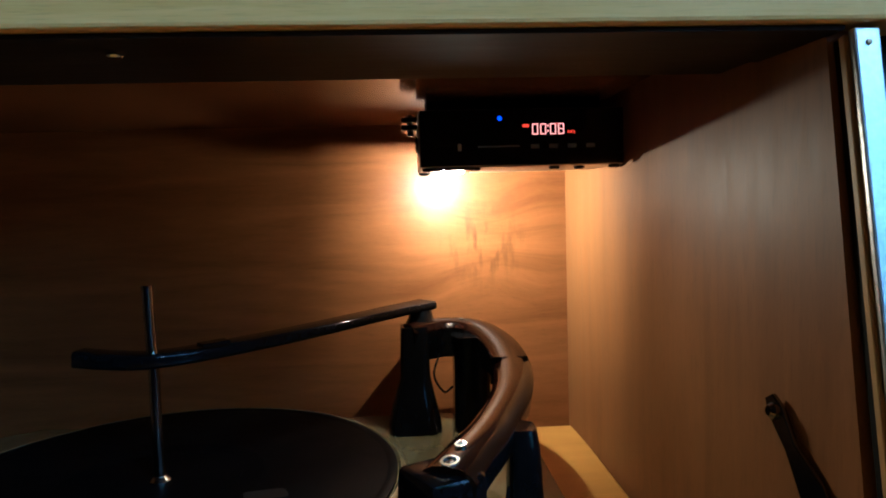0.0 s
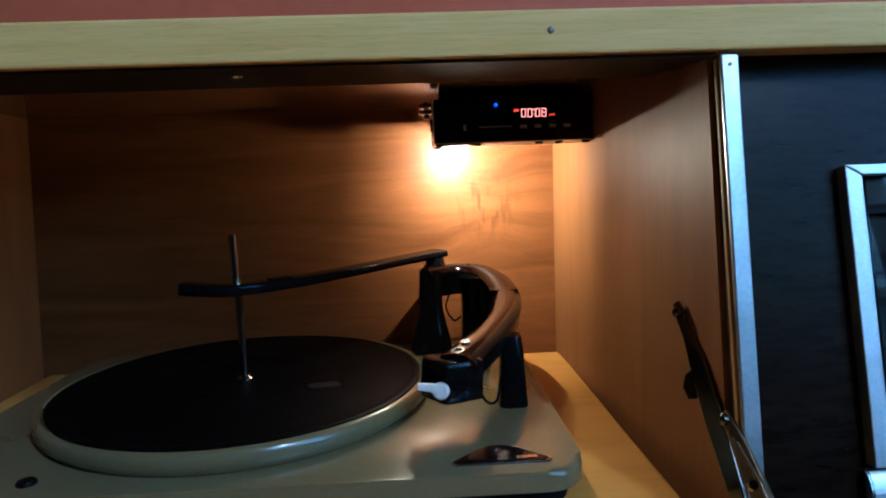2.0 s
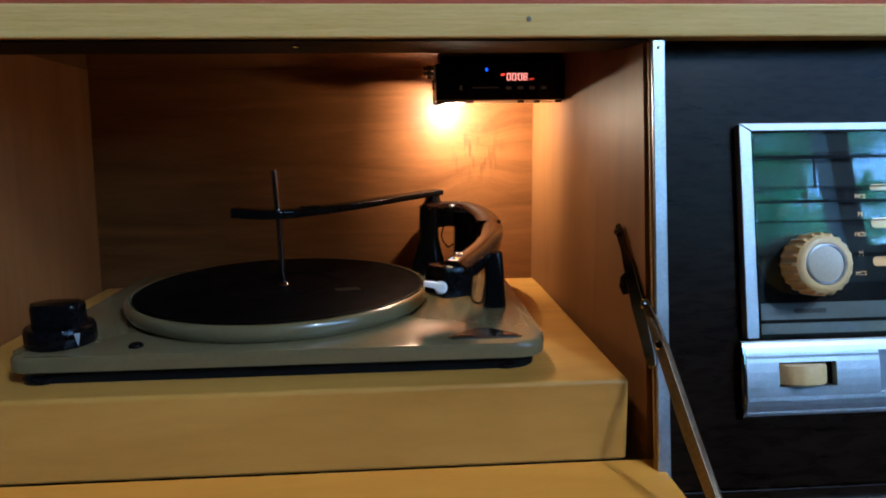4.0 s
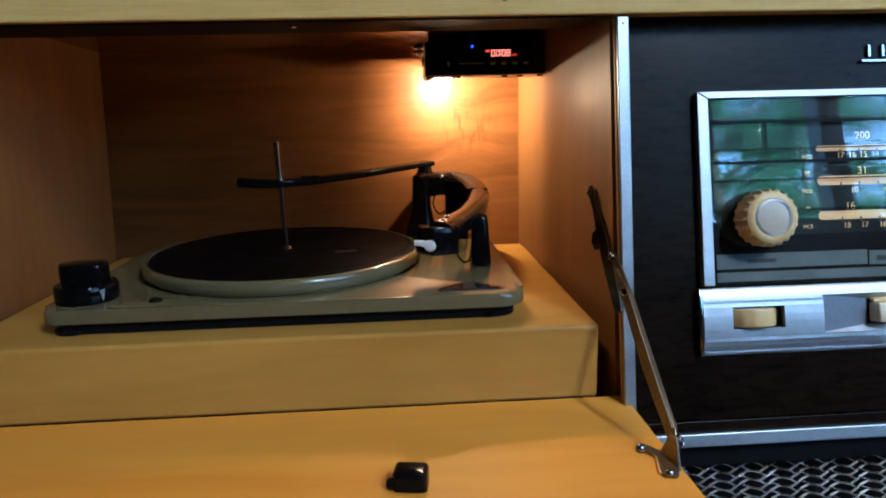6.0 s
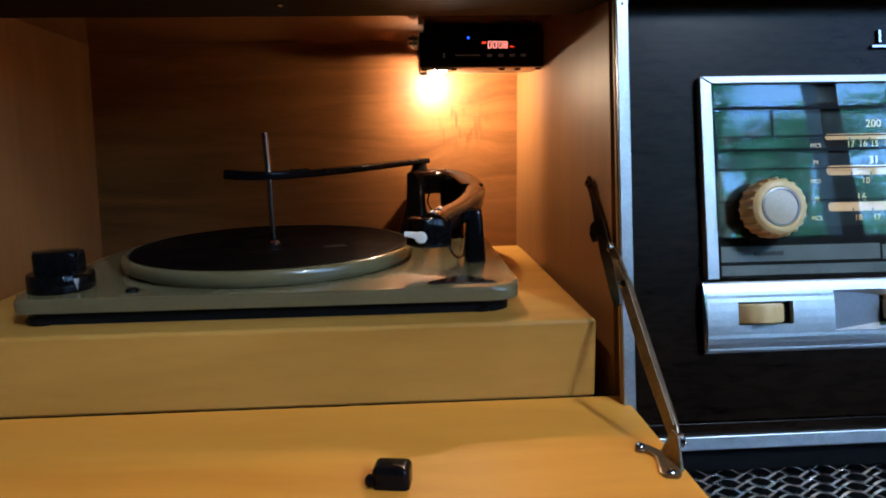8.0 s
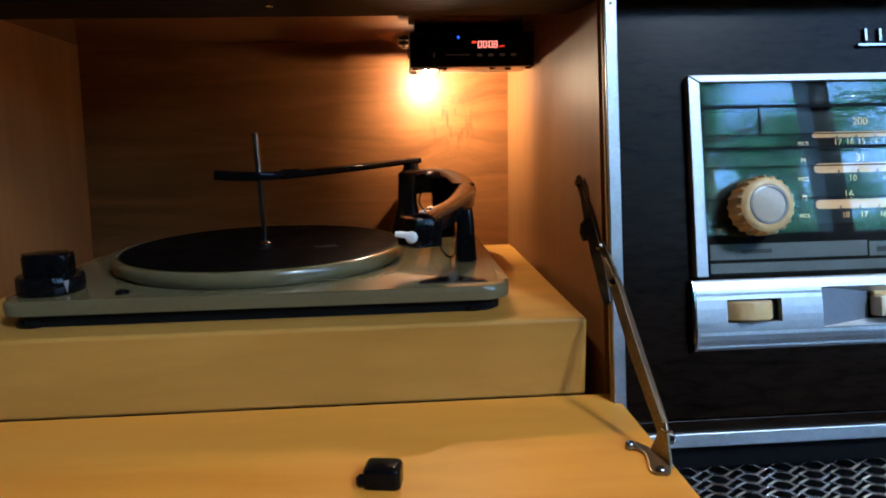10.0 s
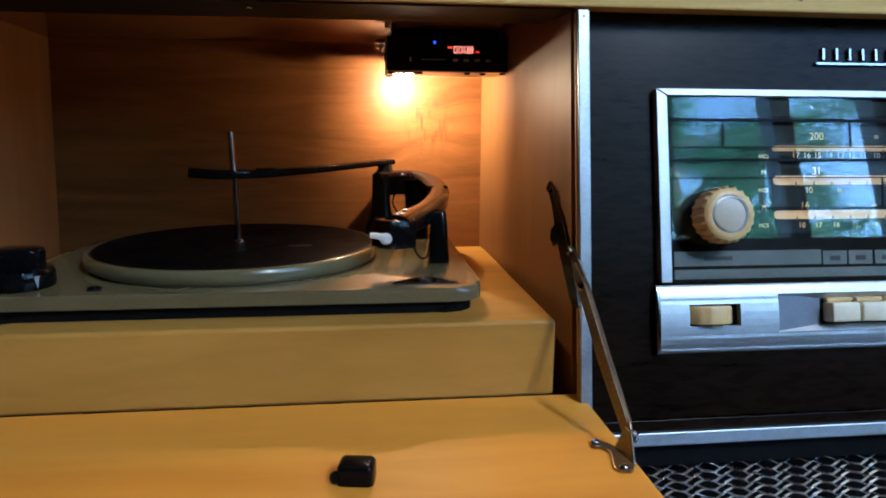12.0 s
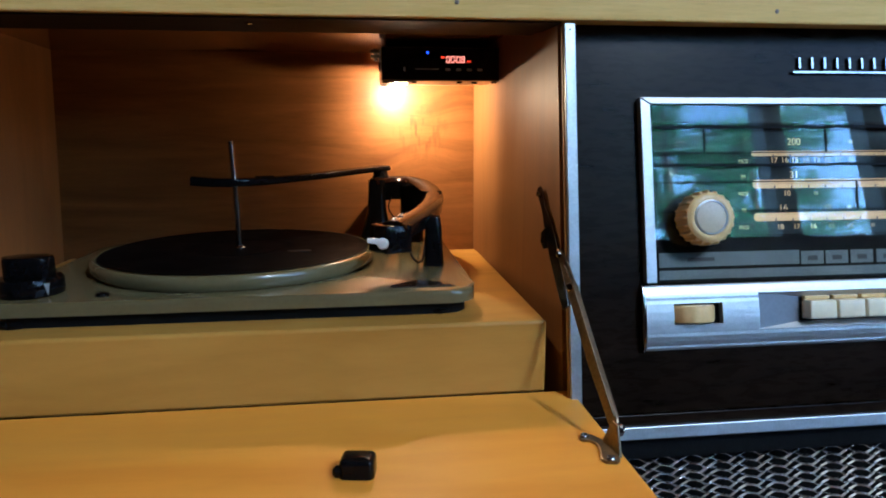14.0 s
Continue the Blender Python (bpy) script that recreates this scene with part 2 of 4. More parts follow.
lt.links.new(both.outputs[0], lt.nodes["Material Output"].inputs[0])
BARK = material("bark", (0.09, 0.065, 0.045), 0.9, 0.0, 0.8, 20, 0.3)
GROUND = material("garden_ground", (0.07, 0.09, 0.035), 0.9, 0.0, 0.5, 2, 0.35)


# ---- mesh helpers ----
def part(name, bm, mat, parent=None, label="", smooth=False):
    me = bpy.data.meshes.new(name)
    bmesh.ops.recalc_face_normals(bm, faces=bm.faces)
    bm.to_mesh(me)
    bm.free()
    me.materials.append(mat)
    if smooth:
        me.shade_smooth()
        me.set_sharp_from_angle(angle=radians(38))
    ob = new(name, me)
    if parent is not None:
        ob.parent = parent
    if label:
        ob["label"] = label
    return ob


def thing(name, label, category, m=None, kind=""):
    ob = new(name)
    ob.empty_display_size = 0.02
    if m is not None:
        ob.matrix_world = m
    return tagged(ob, label, category, kind=kind)


def add_box(bm, x0, x1, y0, y1, z0, z1, bevel=0.0, seg=2):
    made = bmesh.ops.create_cube(bm, size=1.0)["verts"]
    for v in made:
        v.co = Vector((x0 if v.co.x < 0 else x1, y0 if v.co.y < 0 else y1, z0 if v.co.z < 0 else z1))
    if bevel:
        edges = {e for v in made for e in v.link_edges}
        bmesh.ops.bevel(bm, geom=list(edges), offset=bevel, segments=seg, profile=0.5, affect='EDGES')


def box(x0, x1, y0, y1, z0, z1, bevel=0.0, seg=2):
    bm = bmesh.new()
    add_box(bm, x0, x1, y0, y1, z0, z1, bevel, seg)
    return bm


def hexa(pts, bevel=0.0):
    """A block from its eight corners: four below, four above, both going round."""
    bm = bmesh.new()
    v = [bm.verts.new(p) for p in pts]
    for f in ((0, 3, 2, 1), (4, 5, 6, 7), (0, 1, 5, 4), (1, 2, 6, 5), (2, 3, 7, 6), (3, 0, 4, 7)):
        bm.faces.new([v[i] for i in f])
    if bevel:
        bmesh.ops.bevel(bm, geom=list(bm.edges), offset=bevel, segments=2, profile=0.5, affect='EDGES')
    return bm


def add_lathe(bm, profile, centre=(0, 0, 0), axis=(0, 0, 1), steps=48, ripple=None):
    """Turns (radius, height) pairs round an axis. ripple(angle, k) scales the radius."""
    q = Vector((0, 0, 1)).rotation_difference(Vector(axis))
    rings = []
    for k, (r, h) in enumerate(profile):
        ring = []
        for i in range(steps):
            a = 2 * math.pi * i / steps
            rr = r * (ripple(a, k) if ripple else 1)
            ring.append(bm.verts.new(Vector(centre) + q @ Vector((rr * math.cos(a), rr * math.sin(a), h))))
        rings.append(ring)
    for a, b in zip(rings, rings[1:]):
        for i in range(steps):
            bm.faces.new((a[i], a[(i + 1) % steps], b[(i + 1) % steps], b[i]))
    bm.faces.new(list(reversed(rings[0])))
    bm.faces.new(rings[-1])


def lathe(profile, centre=(0, 0, 0), axis=(0, 0, 1), steps=48, ripple=None):
    bm = bmesh.new()
    add_lathe(bm, profile, centre, axis, steps, ripple)
    return bm


def spline(pts, n):
    """Catmull-Rom through rows of numbers."""
    p = np.array(pts, float)
    p = np.vstack([2 * p[0] - p[1], p, 2 * p[-1] - p[-2]])
    out = []
    for i in range(1, len(p) - 2):
        for t in np.linspace(0, 1, n, endpoint=False):
            out.append(0.5 * (2 * p[i] + (p[i + 1] - p[i - 1]) * t + (2 * p[i - 1] - 5 * p[i] + 4 * p[i + 1] - p[i + 2]) * t * t
                              + (3 * p[i] - p[i - 1] - 3 * p[i + 1] + p[i + 2]) * t ** 3))
    out.append(p[-2])
    return np.array(out)


def add_sweep(bm, path, section, up=(0, 0, 1)):
    """Sweeps a closed section, a list of (side, up) or one list per path point, along a path."""
    path = [Vector(p) for p in path]
    rings = []
    for i, p in enumerate(path):
        d = (path[min(i + 1, len(path) - 1)] - path[max(i - 1, 0)]).normalized()
        side = d.cross(Vector(up)).normalized()
        u = side.cross(d)
        sec = section[i] if isinstance(section[0][0], (tuple, list)) else section
        rings.append([bm.verts.new(p + side * a + u * b) for a, b in sec])
    n = len(rings[0])
    for a, b in zip(rings, rings[1:]):
        for i in range(n):
            bm.faces.new((a[i], a[(i + 1) % n], b[(i + 1) % n], b[i]))
    bm.faces.new(list(reversed(rings[0])))
    bm.faces.new(rings[-1])


def sweep(path, section, up=(0, 0, 1)):
    bm = bmesh.new()
    add_sweep(bm, path, section, up)
    return bm


def ring_section(r, n=10, flat=1.0):
    return [(r * math.cos(2 * math.pi * i / n), r * flat * math.sin(2 * math.pi * i / n)) for i in range(n)]


def rounded(w, h, r, n=4):
    """A rounded rectangle, centred."""
    out = []
    for cx, cy, a0 in ((w / 2 - r, h / 2 - r, 0), (-w / 2 + r, h / 2 - r, 90), (-w / 2 + r, -h / 2 + r, 180), (w / 2 - r, -h / 2 + r, 270)):
        for i in range(n + 1):
            a = radians(a0 + 90 * i / n)
            out.append((cx + r * math.cos(a), cy + r * math.sin(a)))
    return out


def plate(outline, z0, z1, bevel=0.0, seg=2):
    """A flat slab from an outline of (x, y), its top edge rounded."""
    bm = bmesh.new()
    lo = [bm.verts.new((x, y, z0)) for x, y in outline]
    hi = [bm.verts.new((x, y, z1)) for x, y in outline]
    n = len(lo)
    bm.faces.new(list(reversed(lo)))
    top = bm.faces.new(hi)
    for i in range(n):
        bm.faces.new((lo[i], lo[(i + 1) % n], hi[(i + 1) % n], hi[i]))
    if bevel:
        bmesh.ops.bevel(bm, geom=list(top.edges), offset=bevel, segments=seg, profile=0.5, affect='EDGES')
    return bm


def lettering(name, text, size, mat, parent, m, label=""):
    cu = bpy.data.curves.new(name, 'FONT')
    cu.body, cu.size, cu.align_x, cu.align_y, cu.extrude = text, size, 'CENTER', 'CENTER', 0.00008
    tmp = bpy.data.objects.new(name, cu)
    me = bpy.data.meshes.new_from_object(tmp)
    bpy.data.objects.remove(tmp)
    me.materials.append(mat)
    ob = new(name, me)
    ob.parent, ob.matrix_basis = parent, m
    if label:
        ob["label"] = label
    return ob


def screw(name, parent, centre, axis, r, mat, label=""):
    bm = lathe([(r, 0), (r, r * 0.25), (r * 0.8, r * 0.5), (r * 0.3, r * 0.62)], centre, axis, 16)
    return part(name, bm, mat, parent, label, True)


# ---- the room that closes the place, with its window behind the camera ----
RX0, RX1, RY0, RY1, RZ0, RZ1 = -2.2, 5.6, -1.8, 0.42, -0.70, 2.60
WX0, WX1, WZ0, WZ1 = 0.62, 3.20, 0.50, 2.50
tagged(part("floor", box(RX0 - 0.2, RX1 + 0.2, RY0 - 0.2, RY1 + 0.2, RZ0 - 0.1, RZ0), FLOOR), "brown tiled floor under the cabinet", "floor", kind="structure")
tagged(part("ceiling", box(RX0 - 0.2, RX1 + 0.2, RY0 - 0.2, RY1 + 0.2, RZ1, RZ1 + 0.15), CEIL_PAINT), "plain grey ceiling of the room", "ceiling", kind="structure")
tagged(part("wall_north", box(RX0 - 0.2, RX1 + 0.2, RY1, RY1 + 0.2, RZ0, RZ1), WALL_RED), "terracotta painted wall behind the cabinet", "wall", kind="structure")
tagged(part("wall_west", box(RX0 - 0.2, RX0, RY0, RY1, RZ0, RZ1), WALL_PAINT), "plain brown painted wall", "wall", kind="structure")
tagged(part("wall_east", box(RX1, RX1 + 0.2, RY0, RY1, RZ0, RZ1), WALL_PAINT), "plain brown painted wall", "wall", kind="structure")
bm = bmesh.new()
for a in ((RX0 - 0.2, WX0, RZ0, RZ1), (WX1, RX1 + 0.2, RZ0, RZ1), (WX0, WX1, RZ0, WZ0), (WX0, WX1, WZ1, RZ1)):
    add_box(bm, a[0], a[1], RY0 - 0.2, RY0, a[2], a[3])
tagged(part("wall_south", bm, WALL_PAINT), "brown painted wall with a wide window opening", "wall", kind="structure")
win = thing("window_1", "wide window with dark frame posts and clear daylight", "window", kind="structure")
for x0, x1 in ((WX0, WX0 + 0.05), (1.48, 1.565), (1.93, 2.02), (2.64, 2.72), (WX1 - 0.05, WX1)):
    part("window_post", box(x0, x1, RY0 - 0.12, RY0 - 0.03, WZ0, WZ1, 0.004), FRAME_DARK, win)
for z0, z1 in ((WZ0, WZ0 + 0.03), (WZ1 - 0.05, WZ1)):
    part("window_rail", box(WX0, WX1, RY0 - 0.115, RY0 - 0.035, z0 + 0.003, z1 - 0.003, 0.004), FRAME_DARK, win)

# ---- the garden outside ----
bm = bmesh.new()
gv = [bm.verts.new(p) for p in ((-400, -400, -0.9), (400, -400, -0.9), (400, 400, -0.9), (-400, 400, -0.9))]
bm.faces.new(gv)
tagged(part("ground", bm, GROUND), "green garden ground outside the window", "ground", kind="structure")


def tree(x, y, z_ground, height, spread, leaves, seed):
    rng = random.Random(seed)
    t = thing("tree", "leafy green garden tree outside the window", "tree", pose(x, y, z_ground))
    bm = bmesh.new()
    trunk = spline([(0, 0, 0), (0.06, 0.03, height * 0.25), (-0.05, 0.05, height * 0.5), (0.05, 0, height * 0.9)], 6)
    n = len(trunk)
    add_sweep(bm, trunk, [ring_section(0.11 * (1 - 0.8 * i / n), 10) for i in range(n)], (0, 1, 0))
    tips = []
    for i in range(26):
        f = 0.28 + 0.66 * i / 26
        base = trunk[int(f * (n - 1))]
        a = i * 2.4 + rng.uniform(-0.4, 0.4)
        ln = spread * (1.0 - 0.55 * abs(f - 0.5)) * rng.uniform(0.65, 1.1)
        end = base + np.array((math.cos(a) * ln, math.sin(a) * ln, rng.uniform(0.0, 0.5) * ln))
        mid = (base + end) / 2 + np.array((0, 0, 0.10 * ln))
        limb = spline([base, mid, end], 5)
        add_sweep(bm, limb, [ring_section(0.034 * (1 - 0.85 * k / len(limb)), 6) for k in range(len(limb))], (0.3, 0.2, 1))
        tips += [limb[k] for k in range(3, len(limb))]
    part("trunk", bm, BARK, t, "brown branching trunk", True)
    verts, faces = [], []
    for i in range(leaves):
        c = Vector(tips[rng.randrange(len(tips))]) + Vector((rng.gauss(0, 0.13), rng.gauss(0, 0.13), rng.gauss(0, 0.10)))
        s = rng.uniform(0.024, 0.052)
        q = Euler((rng.uniform(-1.1, 1.1), rng.uniform(-1.1, 1.1), rng.uniform(0, 6.28))).to_matrix()
        k = len(verts)
        for px, py, pz in ((0, -1, 0), (0.42, 0, 0.12), (0, 1, 0), (-0.42, 0, 0.12)):
            verts.append(c + q @ Vector((px * s, py * s, pz * s)))
        faces += [(k, k + 1, k + 2), (k, k + 2, k + 3)]
    me = bpy.data.meshes.new("crown")
    me.from_pydata(verts, [], faces)
    me.materials.append(LEAF)
    crown = new("crown", me)
    crown.parent = t
    tagged(crown, "green leaves", kind="stuff")
    return t


tree(3.5, -6.6, -0.9, 6.0, 2.2, 27000, 3)
tree(0.6, -7.5, -0.9, 5.8, 1.9, 22000, 8)
tree(5.6, -8.2, -0.9, 5.4, 1.6, 21000, 12)

# ---- the radiogram cabinet ----
cab = thing("radiogram_cabinet", "wooden radiogram cabinet with its record compartment open", "cabinet")
part("back_panel", box(-0.50, 0.03, 0.318, 0.332, -0.08, 0.25), WOOD_BACK, cab, "orange veneer back panel with a knot")
part("side_panel", hexa([(0.0172, -0.0045, -0.075), (0.0300, -0.0045, -0.075), (0.012, 0.318, -0.075), (0.0, 0.318, -0.075),
                         (0.0158, 0.0365, 0.237), (0.0290, 0.0365, 0.237), (0.012, 0.318, 0.237), (0.0, 0.318, 0.237)]), WOOD_SIDE, cab, "orange veneer partition")
part("side_panel", hexa([(-0.492, -0.01, -0.075), (-0.472, -0.01, -0.075), (-0.479, 0.318, -0.075), (-0.492, 0.318, -0.075),
                         (-0.492, 0.04, 0.237), (-0.462, 0.04, 0.237), (-0.467, 0.318, 0.237), (-0.492, 0.318, 0.237)]), WOOD_SIDE, cab)
part("compartment_top", hexa([(-0.492, 0.100, 0.2368), (0.029, 0.100, 0.2368), (0.029, 0.318, 0.2315), (-0.492, 0.318, 0.2315),
                              (-0.492, 0.100, 0.243), (0.029, 0.100, 0.243), (0.029, 0.318, 0.243), (-0.492, 0.318, 0.243)]), WOOD_CEIL, cab, "varnished underside of the top")
part("top_board", box(-0.55, 0.70, 0.0215, 0.071, 0.223, 0.2435, 0.0015), WOOD_BOARD, cab, "pale bare wooden front board")
# rail and thin sheet under the board, coloured dark as its shade
part("top_rail", box(-0.492, 0.029, 0.0725, 0.1005, 0.2225, 0.2425, 0.001), WOOD_UNDER_SHADE, cab)
part("underside", box(-0.492, 0.0165, 0.026, 0.0715, 0.2212, 0.2226), WOOD_UNDER_SHADE, cab, "underside of the front board, darkened for shade")
part("top_panel", box(-0.55, 0.70, 0.0722, 0.34, 0.2445, 0.249), WOOD_BOARD, cab)
screw("screw", cab, (-0.213, 0.044, 0.2210), (0, 0, -1), 0.0026, CHROME, "small bright screw")
screw("nail", cab, (-0.063, 0.0219, 0.234), (0, -1, 0), 0.0017, BOX_METAL)
screw("nail", cab, (0.185, 0.0219, 0.232), (0, -1, 0), 0.0017, BOX_METAL)
part("plinth", box(-0.470, 0.0035, 0.0, 0.317, -0.058, 0.0, 0.0032, 4), WOOD_RISER, cab, "pale wooden platform under the record changer")
part("carcass", box(-0.50, 0.66, 0.012, 0.33, RZ0, -0.082), WOOD_DARK, cab, "dark lower body")
part("carcass_side", box(0.655, 0.675, 0.05, 0.332, -0.081, 0.2435), WOOD_DARK, cab)
part("carcass_back", box(0.031, 0.654, 0.318, 0.332, -0.081, 0.2435), WOOD_DARK, cab)

# drop flap, hinged at the foot of the platform
flap = part("drop_flap", box(-0.492, 0.0235, -0.292, -0.0016, -0.075, -0.0568, 0.0006), WOOD_FLAP, cab, "varnished orange flap folded down flat")
LC = (-0.1405, -0.1085)
turn = [(x * math.cos(radians(-9)) - y * math.sin(radians(-9)) + LC[0], x * math.sin(radians(-9)) + y * math.cos(radians(-9)) + LC[1]) for x, y in rounded(0.0205, 0.0165, 0.0035)]
latch = part("latch", plate(turn, -0.0568, -0.0452, 0.0032, 4), BLACK, flap, "small black plastic catch", True)
part("latch_bolt", lathe([(0.0036, 0), (0.0036, 0.0035), (0.0022, 0.0050)], (LC[0] - 0.0095, LC[1] - 0.0035, -0.0532), (-1, 0.15, 0), 14), BLACK, latch, smooth=True)

# flap stay
stay = part("stay_arm", sweep([(0.0112, 0.058, 0.0960), (0.0116, 0.0545, 0.0915), (0.0120, 0.046, 0.0810), (0.0126, 0.035, 0.0700), (0.0134, 0.018, 0.048), (0.0146, -0.004, 0.020), (0.0152, -0.010, 0.012)], [rounded(0.0022, w, 0.0008, 2) for w in (0.0045, 0.0074, 0.0054, 0.0108, 0.0128, 0.0104, 0.0075)], (-0.30, 0.7, -0.7)), DARK_STEEL, cab, "aged metal folding stay")
part("stay_plate", sweep([(0.0120, 0.0330, 0.0660), (0.0119, 0.0365, 0.0600), (0.0118, 0.0395, 0.0530), (0.0118, 0.0380, 0.0490)], [rounded(0.0020, w, 0.0008, 2) for w in (0.0050, 0.0100, 0.0105, 0.0050)], (-0.30, 0.7, -0.7)), BLACK_MATT, stay, "dark lobed plate")
part("stay_link", sweep([(0.0150, 0.010, 0.0520), (0.0158, -0.006, 0.0400), (0.0162, -0.019, 0.0290), (0.0190, -0.058, -0.0105), (0.0215, -0.0935, -0.0400), (0.0218, -0.0985, -0.0450)], [rounded(0.0022, w, 0.0009, 2) for w in (0.0050, 0.0088, 0.0100, 0.0100, 0.0090, 0.0060)], (-0.42, 0.7, -0.7)), STEEL, stay, "long bare metal link")
part("link_flange", sweep([(0.0158, -0.004, 0.0425), (0.0172, -0.022, 0.0320), (0.0204, -0.062, -0.0075), (0.0226, -0.0945, -0.0370)], rounded(0.0048, 0.0014, 0.0005, 2), (-0.42, 0.7, -0.7)), STEEL, stay, "bright folded edge")
for c in ((0.0112, 0.0545, 0.0915), (0.0140, 0.0060, 0.0500)):
    part("rivet", lathe([(0.0030, 0), (0.0031, 0.0018), (0.0018, 0.0032)], c, (-1, 0, 0.1), 14), DARK_STEEL, stay, smooth=True)
part("slide_stud", lathe([(0.0030, 0), (0.0032, 0.0016), (0.0020, 0.0030)], (0.0152, -0.0175, 0.0295), (-0.4, -1, 0.3), 16), CHROME, stay, smooth=True)
foot = spline([(0.0045, -0.0815, 0), (0.0105, -0.0850, 0), (0.0150, -0.0935, 0), (0.0140, -0.1070, 0), (0.0120, -0.1175, 0)], 5)
wd = [0.0040, 0.0050, 0.0052, 0.0048, 0.0044, 0.0040, 0.0038, 0.0037, 0.0036, 0.0036, 0.0037, 0.0039, 0.0042, 0.0045, 0.0049, 0.0054, 0.0058, 0.0060, 0.0058, 0.0050, 0.0030]
bm = sweep([(x, y, -0.0560) for x, y, z in foot], [[(w, -0.0008), (w, 0.0006), (w * 0.8, 0.0012), (-w * 0.8, 0.0012), (-w, 0.0006), (-w, -0.0008)] for w in wd])
hinge = part("stay_foot", bm, STEEL, stay, "curved screwed foot plate")
for c in ((0.0065, -0.0828, -0.0549), (0.0128, -0.1140, -0.0549)):
    screw("screw", hinge, c, (0, 0, 1), 0.0028, CHROME)
part("stay_lug", hexa([(0.0196, -0.1110, -0.0568), (0.0216, -0.1110, -0.0568), (0.0216, -0.0900, -0.0568), (0.0150, -0.0900, -0.0568), (0.0198, -0.1030, -0.0390), (0.0216, -0.1030, -0.0390), (0.0216, -0.0950, -0.0390), (0.0198, -0.0950, -0.0390)], 0.0006), STEEL, stay)
part("pivot_pin", lathe([(0.0042, 0), (0.0044, 0.002), (0.003, 0.0035)], (0.0225, -0.0990, -0.0435), (1, 0, 0), 16), CHROME, stay, smooth=True)

# upright metal strip at the edge of the compartment
LEAN = pose(0, -0.0106, 0, -9.0)
# black filler behind the stile stands for the shade in the gap
for nm, dims, bev, mat, lab in (("edge_strip", (0.0182, 0.0268, 0.0, 0.0032, -0.075, 0.2245), 0.0008, STRIP, "upright worn aluminium edge strip"),
                                ("gap_shade", (0.0182, 0.0262, 0.0066, 0.0100, -0.075, 0.2235), 0.0, BLACK_MATT, ""),
                                ("stile", (0.0172, 0.0262, 0.0034, 0.0064, -0.075, 0.2235), 0.0006, WOOD_STILE, "narrow bare wooden stile")):
    part(nm, box(*dims, bev), mat, cab, lab).matrix_basis = LEAN
screw("strip_pin", cab, (0.0225, -0.0001, 0.2195), (0, -1, 0), 0.0010, STEEL).matrix_basis = LEAN

# ---- the radio front, leaning back ----
radio = thing("radio_receiver", "radio front in dark veneer with glass dial and ivory keys", "radio", pose(0, -0.012, 0, -12.0))
part("fascia", box(0.0272, 0.64, 0.006, 0.018, -0.0705, 0.2300), WOOD_DARK, radio, "dark brown veneer front board")
part("lower_rail", box(0.0272, 0.64, 0.004, 0.018, -0.0790, -0.0715, 0.0005), WOOD_DARK, radio)
part("trim_bar", box(0.004, 0.64, -0.0005, 0.008, -0.0890, -0.0795, 0.0008), ALU, radio, "bright aluminium trim bar")
part("lower_board", box(0.0272, 0.64, 0.009, 0.018, -0.1060, -0.0895), BLACK_MATT, radio)
part("grille_backing", box(-0.02, 0.64, 0.020, 0.024, -0.30, -0.1062), BLACK_MATT, radio, "black cloth behind the grille")

DX0, DX1 = 0.079, 0.520


def bar_mitred(name, a, b, c, d, y0, y1):
    bm = hexa([(a[0], y0, a[1]), (b[0], y0, b[1]), (b[0], y1, b[1]), (a[0], y1, a[1]), (d[0], y0, d[1]), (c[0], y0, c[1]), (c[0], y1, c[1]), (d[0], y1, d[1])], 0.0006)
    return part(name, bm, ALU, dial)


dial = part("tuning_dial", box(DX0 + 0.008, DX1 - 0.008, 0.0045, 0.0058, 0.0285, 0.1665), DIAL_BLACK, radio, "black dial plate with cream scales")
bar_mitred("dial_frame", (DX0 + 0.0085, 0.1660), (DX1 - 0.0085, 0.1660), (DX1, 0.1712), (DX0, 0.1712), -0.0008, 0.0075)
bar_mitred("dial_frame", (DX0, 0.0285), (DX0 + 0.0085, 0.0285), (DX0 + 0.0083, 0.1658), (DX0, 0.1708), -0.0008, 0.0075)
bar_mitred("dial_frame", (DX1 - 0.0085, 0.0285), (DX1, 0.0285), (DX1, 0.1708), (DX1 - 0.0083, 0.1658), -0.0008, 0.0075)
pane = part("dial_pane", box(DX0 + 0.0088, DX1 - 0.0088, 0.0012, 0.0036, 0.0290, 0.1656), GLASS, dial, "clear glass pane mirroring trees and sky")
pane.visible_shadow = False
for v0, v1 in ((0.1525, 0.1655), (0.1290, 0.1445), (0.1062, 0.1180), (0.0836, 0.1042), (0.0640, 0.0812)):
    part("scale_field", box(DX0 + 0.012, DX1 - 0.012, 0.0041, 0.0046, v0, v1), DIAL_STRIP, dial)
for v, h in ((0.1485, 0.0020), (0.1282, 0.0009), (0.1185, 0.0018), (0.1052, 0.0009), (0.0824, 0.0010)):
    part("scale_line", box(DX0 + 0.0092, DX1 - 0.0092, 0.0007, 0.0013, v - h / 2, v + h / 2), DIAL_BLACK, dial)
for u, v0, v1 in ((0.1310, 0.1285, 0.1475), (0.2330, 0.1285, 0.1475), (0.2580, 0.0830, 0.1045)):
    part("scale_tick", box(u - 0.0007, u + 0.0007, 0.0007, 0.0013, v0, v1), DIAL_BLACK, dial)
